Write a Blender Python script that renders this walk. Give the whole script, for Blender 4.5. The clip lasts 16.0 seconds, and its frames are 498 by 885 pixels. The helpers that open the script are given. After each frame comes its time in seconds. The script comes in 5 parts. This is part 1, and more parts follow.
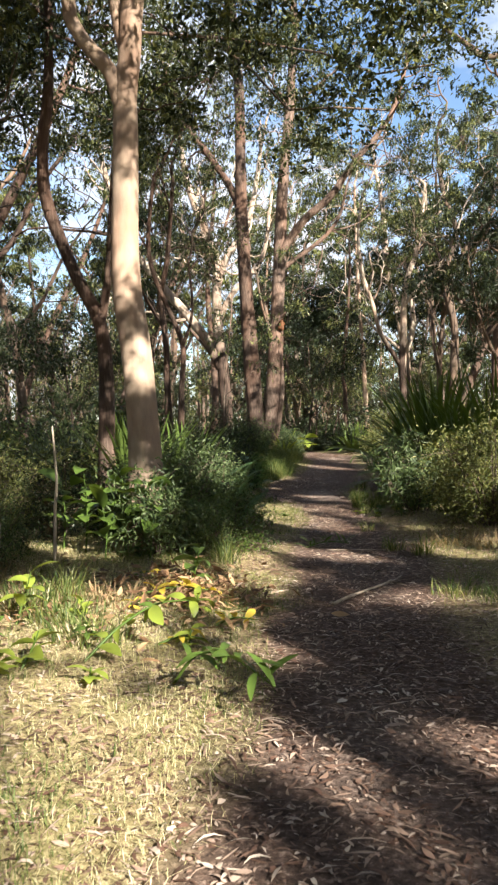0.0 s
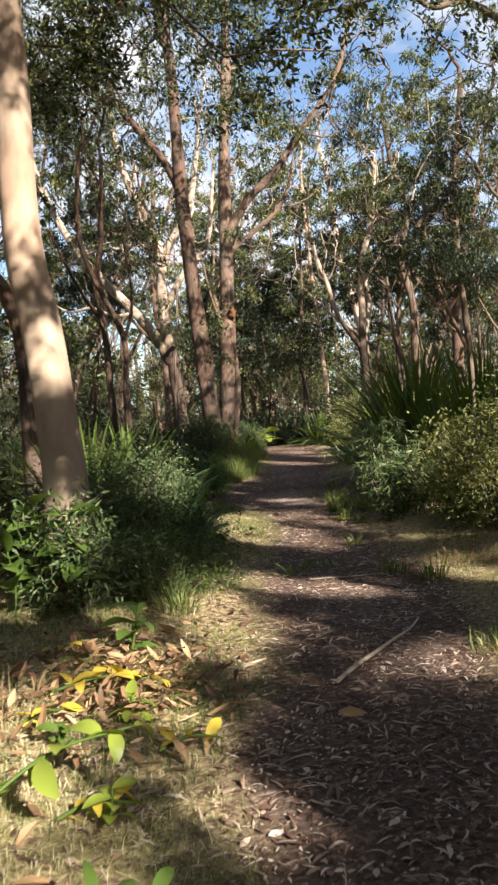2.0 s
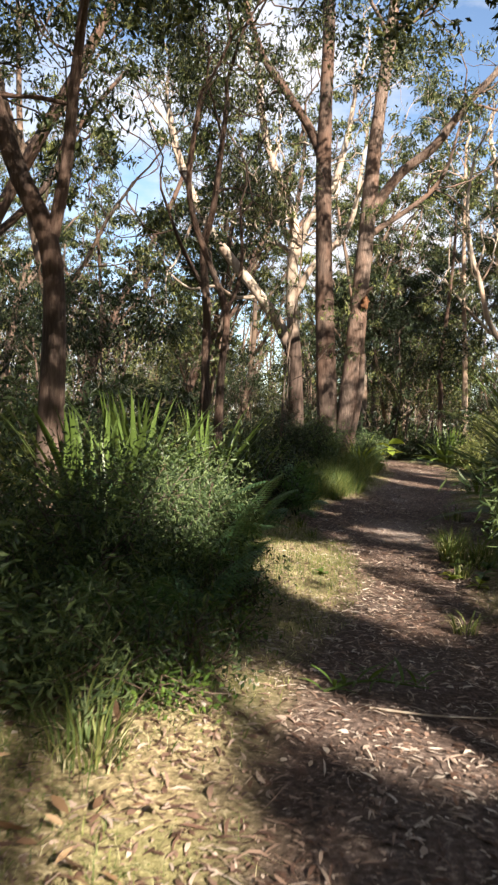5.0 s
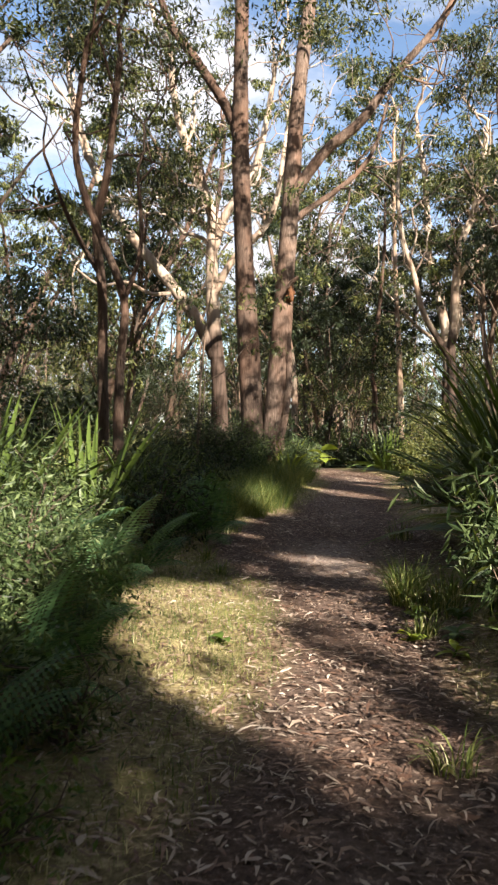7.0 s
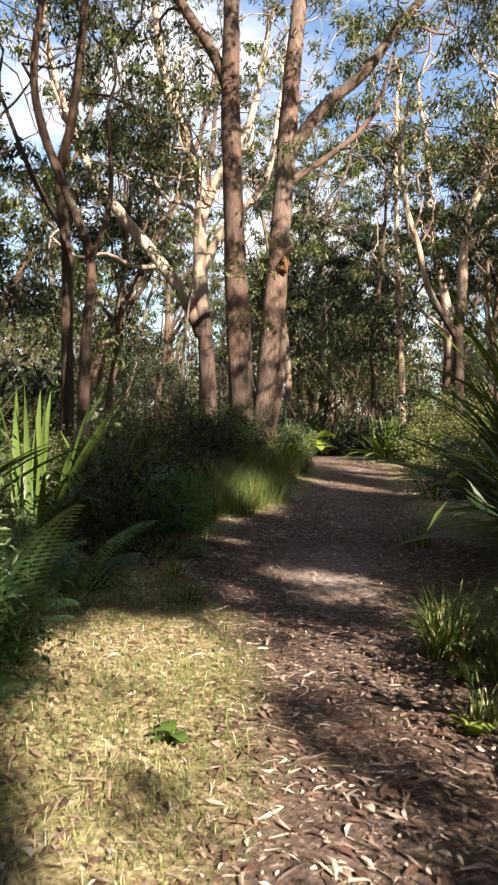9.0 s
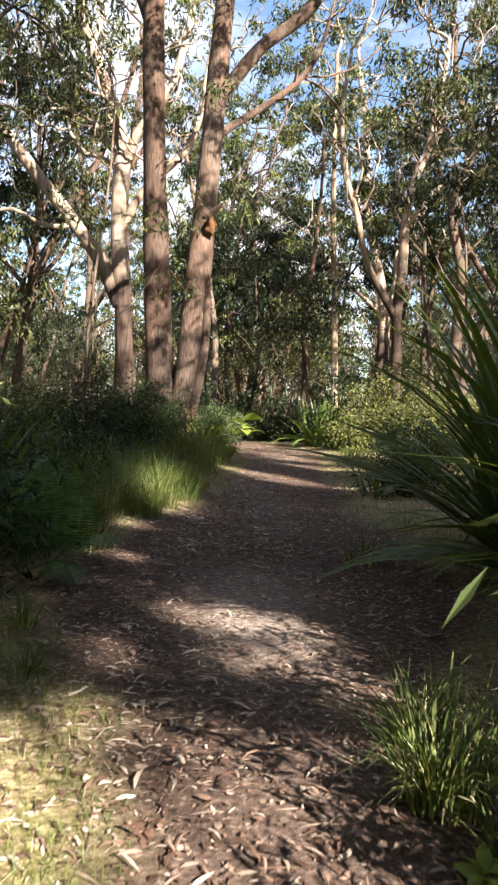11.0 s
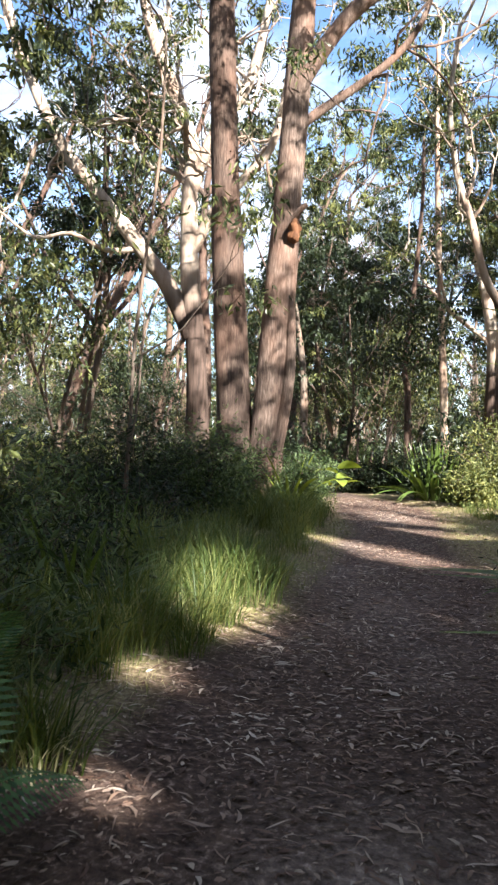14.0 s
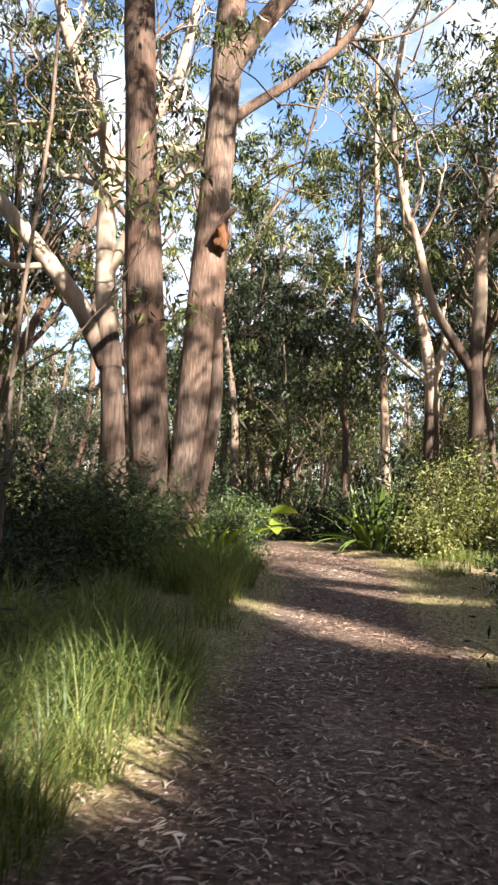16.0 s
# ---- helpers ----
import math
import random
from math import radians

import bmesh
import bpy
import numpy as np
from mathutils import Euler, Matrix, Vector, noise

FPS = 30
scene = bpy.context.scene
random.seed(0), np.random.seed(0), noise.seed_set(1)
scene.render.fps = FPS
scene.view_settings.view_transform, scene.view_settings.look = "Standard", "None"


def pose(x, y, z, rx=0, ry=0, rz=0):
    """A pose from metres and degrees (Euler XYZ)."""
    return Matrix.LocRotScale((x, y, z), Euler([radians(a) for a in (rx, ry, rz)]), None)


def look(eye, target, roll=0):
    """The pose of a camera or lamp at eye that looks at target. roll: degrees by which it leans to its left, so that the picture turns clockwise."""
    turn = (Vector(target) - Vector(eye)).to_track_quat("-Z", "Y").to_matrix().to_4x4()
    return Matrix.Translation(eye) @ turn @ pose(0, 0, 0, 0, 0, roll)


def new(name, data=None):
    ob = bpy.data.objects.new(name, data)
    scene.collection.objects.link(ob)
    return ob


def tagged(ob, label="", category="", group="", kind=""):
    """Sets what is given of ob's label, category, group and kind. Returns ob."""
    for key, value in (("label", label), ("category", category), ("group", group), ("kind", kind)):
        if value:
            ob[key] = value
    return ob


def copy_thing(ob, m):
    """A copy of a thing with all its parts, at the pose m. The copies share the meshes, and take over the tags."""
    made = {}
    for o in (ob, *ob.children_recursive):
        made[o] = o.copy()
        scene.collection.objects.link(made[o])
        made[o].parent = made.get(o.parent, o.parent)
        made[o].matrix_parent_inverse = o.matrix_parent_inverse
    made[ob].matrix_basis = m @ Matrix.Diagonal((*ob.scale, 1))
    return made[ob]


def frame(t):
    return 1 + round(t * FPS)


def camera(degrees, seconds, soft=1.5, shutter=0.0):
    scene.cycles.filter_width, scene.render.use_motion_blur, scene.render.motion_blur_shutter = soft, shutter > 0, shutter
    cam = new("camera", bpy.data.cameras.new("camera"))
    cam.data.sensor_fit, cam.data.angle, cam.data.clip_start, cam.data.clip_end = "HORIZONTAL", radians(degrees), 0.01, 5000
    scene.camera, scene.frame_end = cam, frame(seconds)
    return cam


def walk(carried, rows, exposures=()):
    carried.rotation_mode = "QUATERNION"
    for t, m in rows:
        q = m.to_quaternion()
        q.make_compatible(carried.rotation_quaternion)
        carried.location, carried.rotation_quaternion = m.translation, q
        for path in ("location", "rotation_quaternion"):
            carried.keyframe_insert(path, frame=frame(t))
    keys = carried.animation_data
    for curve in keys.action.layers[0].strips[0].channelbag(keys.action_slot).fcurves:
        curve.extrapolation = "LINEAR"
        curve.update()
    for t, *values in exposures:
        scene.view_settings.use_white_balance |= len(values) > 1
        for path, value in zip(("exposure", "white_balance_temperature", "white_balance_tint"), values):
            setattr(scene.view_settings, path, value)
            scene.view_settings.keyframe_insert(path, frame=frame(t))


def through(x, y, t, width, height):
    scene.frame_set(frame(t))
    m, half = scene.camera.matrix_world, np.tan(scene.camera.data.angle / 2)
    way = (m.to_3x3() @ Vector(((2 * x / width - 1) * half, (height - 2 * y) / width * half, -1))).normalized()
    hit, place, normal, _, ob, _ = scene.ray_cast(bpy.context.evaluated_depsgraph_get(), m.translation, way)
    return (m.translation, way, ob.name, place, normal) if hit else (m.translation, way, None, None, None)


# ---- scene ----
cam = camera(34.0, 16.0, 2.4, 0.3)
ROWS = [
    (0.0, (0.036, 0.003, 1.568), (-0.015, 2.002, 1.533), -0.6),
    (0.5, (0.086, 0.583, 1.547), (0.012, 2.581, 1.493), -0.6),
    (1.0, (0.100, 1.182, 1.584), (0.033, 3.180, 1.558), -2.2),
    (1.5, (0.029, 1.691, 1.632), (-0.011, 3.690, 1.579), -2.9),
    (2.0, (0.058, 2.341, 1.617), (0.106, 4.340, 1.565), -4.4),
    (2.5, (0.061, 2.882, 1.598), (0.162, 4.876, 1.493), -3.8),
    (3.0, (0.156, 3.330, 1.625), (0.329, 5.316, 1.463), -3.8),
    (3.5, (0.319, 3.799, 1.647), (0.390, 5.797, 1.575), -3.0),
    (4.0, (0.417, 4.359, 1.590), (0.299, 6.355, 1.558), 0.2),
    (4.2, (0.461, 4.584, 1.580), (0.300, 6.577, 1.546), 1.2),
    (6.3, (0.787, 7.976, 1.422), (0.438, 9.945, 1.381), 1.8),
    (6.5, (0.768, 8.151, 1.450), (0.486, 10.129, 1.363), 1.5),
    (7.0, (0.788, 8.719, 1.431), (0.672, 10.715, 1.423), 1.0),
    (7.5, (0.777, 9.304, 1.389), (0.699, 11.302, 1.355), 1.4),
    (8.0, (0.781, 9.787, 1.402), (0.791, 11.786, 1.332), 2.4),
    (8.5, (0.817, 10.277, 1.423), (0.788, 12.276, 1.458), 2.3),
    (9.0, (0.774, 10.834, 1.403), (0.675, 12.831, 1.362), 1.3),
    (9.5, (0.816, 11.342, 1.373), (0.766, 13.341, 1.345), 0.8),
    (10.0, (0.841, 11.898, 1.364), (0.862, 13.898, 1.355), 1.4),
    (10.2, (0.823, 12.108, 1.364), (0.879, 14.107, 1.320), 1.9),
    (12.3, (1.062, 14.829, 1.504), (1.096, 16.827, 1.412), 4.6),
    (12.5, (1.053, 15.098, 1.508), (1.016, 17.097, 1.430), 4.6),
    (13.0, (0.987, 15.638, 1.541), (0.871, 17.634, 1.508), 4.9),
    (13.5, (0.997, 16.321, 1.522), (0.842, 18.314, 1.549), 2.6),
    (14.0, (0.934, 16.924, 1.503), (0.787, 18.919, 1.521), 1.8),
    (14.5, (0.901, 17.480, 1.518), (0.919, 19.480, 1.513), 1.4),
    (15.0, (0.931, 18.094, 1.553), (0.972, 20.092, 1.608), -0.5),
    (15.5, (0.903, 18.677, 1.558), (0.874, 20.674, 1.660), 1.0),
    (16.0, (0.984, 19.281, 1.531), (1.000, 21.277, 1.657), 1.9),
]
walk(cam, [(t, look(eye, target, roll)) for t, eye, target, roll in ROWS], [(0.0, 2.3, 6400, 10), (1.0, 2.15, 6500, 11), (4.0, 2.15, 6500, 11), (6.5, 2.2, 6700, 12), (10.2, 2.3, 6700, 11), (12.5, 2.9, 5850, 11), (14.5, 2.7, 6050, 11), (16.0, 2.65, 6400, 12)])

# ---- light ----
SUN_EL, SUN_AZ = radians(30.0), (0.55, -0.835)
world = bpy.data.worlds.new("world")
scene.world = world
world.use_nodes = True
wn = world.node_tree.nodes
sky = wn.new("ShaderNodeTexSky")
sky.sky_type, sky.sun_disc, sky.sun_elevation = "NISHITA", False, SUN_EL
sky.sun_rotation = math.atan2(SUN_AZ[0], SUN_AZ[1])
sky.air_density, sky.dust_density, sky.ozone_density = 1.0, 0.3, 2.0
# broken white cloud all over the sky
sky_way = wn.new("ShaderNodeTexCoord")
sky_map = wn.new("ShaderNodeMapping")
sky_map.inputs["Scale"].default_value = (1.0, 1.0, 2.2)
cloud = wn.new("ShaderNodeTexNoise")
cloud.inputs["Scale"].default_value, cloud.inputs["Detail"].default_value, cloud.inputs["Roughness"].default_value = 3.2, 7.0, 0.6
cover = wn.new("ShaderNodeValToRGB")
cover.color_ramp.elements[0].position, cover.color_ramp.elements[1].position = 0.42, 0.6
sky_mix = wn.new("ShaderNodeMix")
sky_mix.data_type = "RGBA"
sky_mix.inputs[7].default_value = (5.0, 5.15, 5.5, 1)
wl = world.node_tree.links
wl.new(sky_way.outputs["Generated"], sky_map.inputs[0])
wl.new(sky_map.outputs[0], cloud.inputs[0])
wl.new(cloud.outputs[0], cover.inputs[0])
wl.new(cover.outputs[0], sky_mix.inputs[0])
wl.new(sky.outputs[0], sky_mix.inputs[6])
wl.new(sky_mix.outputs[2], wn["Background"].inputs[0])
wn["Background"].inputs[1].default_value = 0.05
SUN = Vector((SUN_AZ[0] * math.cos(SUN_EL), SUN_AZ[1] * math.cos(SUN_EL), math.sin(SUN_EL))).normalized()
sun = new("sun", bpy.data.lights.new("sun", "SUN"))
sun.data.energy, sun.data.angle, sun.data.color = 5.0, radians(0.53), (1.0, 0.92, 0.79)
sun.matrix_world = look(SUN * 50, (0, 0, 0))


# ---- materials ----
def material(name):
    m = bpy.data.materials.new(name)
    m.use_nodes = True
    return m, m.node_tree.nodes, m.node_tree.links, m.node_tree.nodes["Principled BSDF"]


def ramp(nodes, stops):
    r = nodes.new("ShaderNodeValToRGB")
    while len(r.color_ramp.elements) < len(stops):
        r.color_ramp.elements.new(0.5)
    for e, (at, c) in zip(r.color_ramp.elements, stops):
        e.position, e.color = at, (*c, 1)
    return r


def noise_node(nodes, links, coord, scale, detail=4.0, stretch=None, rough=0.6):
    n = nodes.new("ShaderNodeTexNoise")
    n.inputs["Scale"].default_value, n.inputs["Detail"].default_value = scale, detail
    n.inputs["Roughness"].default_value = rough
    if stretch:
        mp = nodes.new("ShaderNodeMapping")
        mp.inputs["Scale"].default_value = stretch
        links.new(coord, mp.inputs[0])
        links.new(mp.outputs[0], n.inputs[0])
    else:
        links.new(coord, n.inputs[0])
    return n


def mix(nodes, links, fac, a, b, blend="MIX"):
    n = nodes.new("ShaderNodeMix")
    n.data_type, n.blend_type = "RGBA", blend
    for sock, val in ((n.inputs[0], fac), (n.inputs[6], a), (n.inputs[7], b)):
        if isinstance(val, (int, float)):
            sock.default_value = val
        elif isinstance(val, tuple):
            sock.default_value = (*val, 1)
        else:
            links.new(val, sock)
    return n.outputs[2]


def bump(nodes, links, bsdf, height, strength, distance):
    b = nodes.new("ShaderNodeBump")
    b.inputs["Strength"].default_value, b.inputs["Distance"].default_value = strength, distance
    links.new(height, b.inputs["Height"])
    links.new(b.outputs[0], bsdf.inputs["Normal"])


def bark_material(name, stops, patch, stretch, scale, depth, sock=None):
    m, n, l, b = material(name)
    co = n.new("ShaderNodeTexCoord").outputs["Object"]
    grain = noise_node(n, l, co, scale, 6, stretch)
    blotch = noise_node(n, l, co, 1.3, 3, (1, 1, 0.45))
    r1 = ramp(n, stops)
    l.new(grain.outputs[0], r1.inputs[0])
    r2 = ramp(n, [(0.42, (0, 0, 0)), (0.62, (1, 1, 1))])
    l.new(blotch.outputs[0], r2.inputs[0])
    colour = mix(n, l, r2.outputs[0], r1.outputs[0], mix(n, l, 0.55, r1.outputs[0], patch))
    if sock:
        # rough brown stocking of old bark that ends at this height
        sep = n.new("ShaderNodeSeparateXYZ")
        l.new(co, sep.inputs[0])
        edge = n.new("ShaderNodeMath")
        edge.operation, edge.inputs[1].default_value = "MULTIPLY_ADD", 3.5
        l.new(blotch.outputs[0], edge.inputs[0])
        l.new(sep.outputs[2], edge.inputs[2])
        r3 = ramp(n, [(0.45, (0, 0, 0)), (0.55, (1, 1, 1))])
        div = n.new("ShaderNodeMath")
        div.operation, div.inputs[1].default_value = "DIVIDE", 2 * (sock + 1.75)
        l.new(edge.outputs[0], div.inputs[0])
        l.new(div.outputs[0], r3.inputs[0])
        old = ramp(n, [(0.3, (0.022, 0.015, 0.012)), (0.7, (0.09, 0.06, 0.046))])
        l.new(noise_node(n, l, co, 14, 5, (1, 1, 0.1)).outputs[0], old.inputs[0])
        colour = mix(n, l, r3.outputs[0], old.outputs[0], colour)
    l.new(colour, b.inputs["Base Color"])
    b.inputs["Roughness"].default_value = 0.85
    b.inputs["Specular IOR Level"].default_value = 0.2
    bump(n, l, b, grain.outputs[0], 0.8, depth)
    return m


BARK_PALE = bark_material("bark_pale", [(0.3, (0.22, 0.16, 0.12)), (0.6, (0.37, 0.28, 0.21))], (0.22, 0.12, 0.078), (1, 1, 0.35), 5, 0.01)
BARK_KNOT = bark_material("bark_knot", [(0.3, (0.06, 0.026, 0.013)), (0.65, (0.27, 0.12, 0.055))], (0.12, 0.06, 0.035), (1, 1, 0.6), 9, 0.04)
BARK_RED = bark_material("bark_red", [(0.3, (0.034, 0.023, 0.018)), (0.5, (0.066, 0.045, 0.035)), (0.7, (0.12, 0.086, 0.067))], (0.115, 0.062, 0.041), (1, 1, 0.16), 30, 0.03)
BARK_TAN = bark_material("bark_tan", [(0.3, (0.05, 0.034, 0.027)), (0.5, (0.105, 0.074, 0.058)), (0.7, (0.2, 0.148, 0.118))], (0.155, 0.086, 0.058), (1, 1, 0.16), 30, 0.025)
BARK_GREY = bark_material("bark_grey", [(0.3, (0.04, 0.03, 0.024)), (0.65, (0.145, 0.115, 0.09))], (0.17, 0.098, 0.064), (1, 1, 0.2), 7, 0.02)
BARK_HALF = bark_material("bark_half", [(0.3, (0.2, 0.155, 0.12)), (0.65, (0.44, 0.37, 0.3))], (0.25, 0.15, 0.1), (1, 1, 0.2), 7, 0.02, 5.2)
BARK_DARK = bark_material("bark_dark", [(0.3, (0.03, 0.022, 0.018)), (0.7, (0.12, 0.09, 0.07))], (0.14, 0.09, 0.06), (1, 1, 0.12), 10, 0.03)
DEADWOOD = bark_material("deadwood", [(0.3, (0.24, 0.18, 0.13)), (0.7, (0.5, 0.42, 0.33))], (0.3, 0.24, 0.19), (1, 1, 0.2), 14, 0.004)


def leaf_material(name, stops, through=0.35, rough=0.45):
    m, n, l, b = material(name)
    geo = n.new("ShaderNodeNewGeometry")
    co = n.new("ShaderNodeTexCoord").outputs["Object"]
    patch = noise_node(n, l, co, 0.6, 2)
    add = n.new("ShaderNodeMath")
    add.operation = "MULTIPLY_ADD"
    l.new(patch.outputs[0], add.inputs[0])
    add.inputs[1].default_value = 0.7
    half = n.new("ShaderNodeMath")
    half.operation = "MULTIPLY_ADD"
    l.new(geo.outputs["Random Per Island"], half.inputs[0])
    half.inputs[1].default_value, half.inputs[2].default_value = 0.6, -0.15
    l.new(half.outputs[0], add.inputs[2])
    r = ramp(n, stops)
    l.new(add.outputs[0], r.inputs[0])
    l.new(r.outputs[0], b.inputs["Base Color"])
    b.inputs["Roughness"].default_value = rough
    b.inputs["Specular IOR Level"].default_value = 0.28
    t = n.new("ShaderNodeBsdfTranslucent")
    warm = mix(n, l, 1.0, r.outputs[0], (1.5, 1.35, 0.5), "MULTIPLY")
    l.new(warm, t.inputs[0])
    ms = n.new("ShaderNodeMixShader")
    ms.inputs[0].default_value = through
    l.new(b.outputs[0], ms.inputs[1])
    l.new(t.outputs[0], ms.inputs[2])
    l.new(ms.outputs[0], n["Material Output"].inputs[0])
    return m


LEAF_GUM = leaf_material("leaf_gum", [(0.1, (0.008, 0.014, 0.006)), (0.5, (0.033, 0.045, 0.016)), (0.9, (0.17, 0.175, 0.06))], 0.24, 0.4)
LEAF_DARK = leaf_material("leaf_dark", [(0.1, (0.006, 0.012, 0.006)), (0.9, (0.036, 0.05, 0.02))], 0.25)
LEAF_SHRUB = leaf_material("leaf_shrub", [(0.1, (0.012, 0.024, 0.009)), (0.5, (0.055, 0.085, 0.033)), (0.9, (0.17, 0.215, 0.09))], 0.35)
LEAF_OLIVE = leaf_material("leaf_olive", [(0.1, (0.028, 0.04, 0.014)), (0.5, (0.1, 0.115, 0.036)), (0.9, (0.24, 0.235, 0.085))], 0.35)
LEAF_FERN = leaf_material("leaf_fern", [(0.2, (0.03, 0.07, 0.03)), (0.8, (0.1, 0.19, 0.08))], 0.4, 0.5)
LEAF_BROAD = leaf_material("leaf_broad", [(0.2, (0.035, 0.075, 0.014)), (0.8, (0.1, 0.15, 0.03))], 0.3, 0.4)
LEAF_LIME = leaf_material("leaf_lime", [(0.2, (0.11, 0.17, 0.025)), (0.8, (0.25, 0.29, 0.05))], 0.35, 0.4)
LEAF_SWORD = leaf_material("leaf_sword", [(0.2, (0.022, 0.046, 0.012)), (0.8, (0.12, 0.17, 0.04))], 0.35, 0.32)
LEAF_YELLOW = leaf_material("leaf_yellow", [(0.2, (0.34, 0.22, 0.03)), (0.8, (0.5, 0.42, 0.06))], 0.35)
GRASS = leaf_material("grass_green", [(0.1, (0.03, 0.055, 0.015)), (0.5, (0.09, 0.125, 0.035)), (0.9, (0.24, 0.24, 0.085))], 0.4, 0.5)
GRASS_DRY = leaf_material("grass_dry", [(0.1, (0.17, 0.16, 0.06)), (0.45, (0.35, 0.33, 0.18)), (0.9, (0.7, 0.64, 0.45))], 0.3, 0.6)
LITTER = leaf_material("leaf_litter", [(0.05, (0.035, 0.02, 0.015)), (0.38, (0.1, 0.055, 0.038)), (0.6, (0.24, 0.16, 0.12)), (0.88, (0.54, 0.47, 0.4))], 0.1, 0.5)
BRACKEN = leaf_material("bracken_dead", [(0.1, (0.09, 0.06, 0.03)), (0.9, (0.34, 0.25, 0.14))], 0.25, 0.7)


def ground_material():
    m, n, l, b = material("forest_floor")
    co = n.new("ShaderNodeTexCoord").outputs["Object"]
    attr = n.new("ShaderNodeAttribute")
    attr.attribute_name = "trail"
    big = noise_node(n, l, co, 0.9, 4)
    fine = noise_node(n, l, co, 22, 6, None, 0.7)
    speck = noise_node(n, l, co, 75, 3)
    dirt = ramp(n, [(0.3, (0.025, 0.017, 0.014)), (0.55, (0.1, 0.066, 0.052)), (0.72, (0.36, 0.27, 0.22))])
    l.new(fine.outputs[0], dirt.inputs[0])
    duff = ramp(n, [(0.3, (0.05, 0.034, 0.02)), (0.5, (0.23, 0.18, 0.095)), (0.72, (0.55, 0.46, 0.28))])
    l.new(fine.outputs[0], duff.inputs[0])
    green = mix(n, l, 0.5, duff.outputs[0], (0.17, 0.17, 0.06))
    rb = ramp(n, [(0.45, (0, 0, 0)), (0.6, (1, 1, 1))])
    l.new(big.outputs[0], rb.inputs[0])
    bare = n.new("ShaderNodeAttribute")
    bare.attribute_name = "bare"
    sand = ramp(n, [(0.3, (0.06, 0.045, 0.038)), (0.55, (0.27, 0.215, 0.185)), (0.75, (0.5, 0.43, 0.38))])
    l.new(fine.outputs[0], sand.inputs[0])
    dirt = mix(n, l, bare.outputs["Fac"], dirt.outputs[0], sand.outputs[0])
    base = mix(n, l, attr.outputs["Fac"], mix(n, l, rb.outputs[0], duff.outputs[0], green), dirt)
    rs = ramp(n, [(0.62, (0, 0, 0)), (0.7, (1, 1, 1))])
    l.new(speck.outputs[0], rs.inputs[0])
    part_fac = n.new("ShaderNodeMath")
    part_fac.operation, part_fac.inputs[1].default_value = "MULTIPLY", 0.35
    l.new(rs.outputs[0], part_fac.inputs[0])
    l.new(mix(n, l, part_fac.outputs[0], base, (0.3, 0.22, 0.15)), b.inputs["Base Color"])
    b.inputs["Roughness"].default_value = 0.95
    b.inputs["Specular IOR Level"].default_value = 0.15
    bump(n, l, b, fine.outputs[0], 0.9, 0.025)
    return m


FLOOR = ground_material()


# ---- mesh helpers ----
def quads_mesh(name, verts, quads, mat, smooth=True):
    """A mesh of quads out of arrays."""
    verts, quads = np.asarray(verts, float), np.asarray(quads, np.int32)
    me = bpy.data.meshes.new(name)
    me.vertices.add(len(verts))
    me.vertices.foreach_set("co", verts.ravel())
    me.loops.add(quads.size)
    me.loops.foreach_set("vertex_index", quads.ravel())
    me.polygons.add(len(quads))
    me.polygons.foreach_set("loop_start", np.arange(0, quads.size, 4, dtype=np.int32))
    me.polygons.foreach_set("use_smooth", np.full(len(quads), smooth))
    me.materials.append(mat)
    me.update(calc_edges=True)
    return me


class Geo:
    """Gathers quads of several pieces for one mesh."""

    def __init__(self):
        self.v, self.q, self.n = [], [], 0

    def add(self, v, q):
        self.v.append(np.asarray(v, float))
        self.q.append(np.asarray(q) + self.n)
        self.n += len(v)

    def mesh(self, name, mat, smooth=True):
        return quads_mesh(name, np.concatenate(self.v), np.concatenate(self.q), mat, smooth)


def spline(pts, step):
    """A smooth curve through the points, resampled; columns may hold the radius too."""
    p = np.asarray(pts, float)
    p = np.vstack([2 * p[0] - p[1], p, 2 * p[-1] - p[-2]])
    out = []
    for i in range(1, len(p) - 2):
        a, b, c, d = p[i - 1 : i + 3]
        k = max(2, int(np.linalg.norm((c - b)[:3]) / step))
        t = np.linspace(0, 1, k, endpoint=False)[:, None]
        out.append(0.5 * (2 * b + (c - a) * t + (2 * a - 5 * b + 4 * c - d) * t**2 + (3 * b - a - 3 * c + d) * t**3))
    return np.vstack([*out, p[-2:-1]])


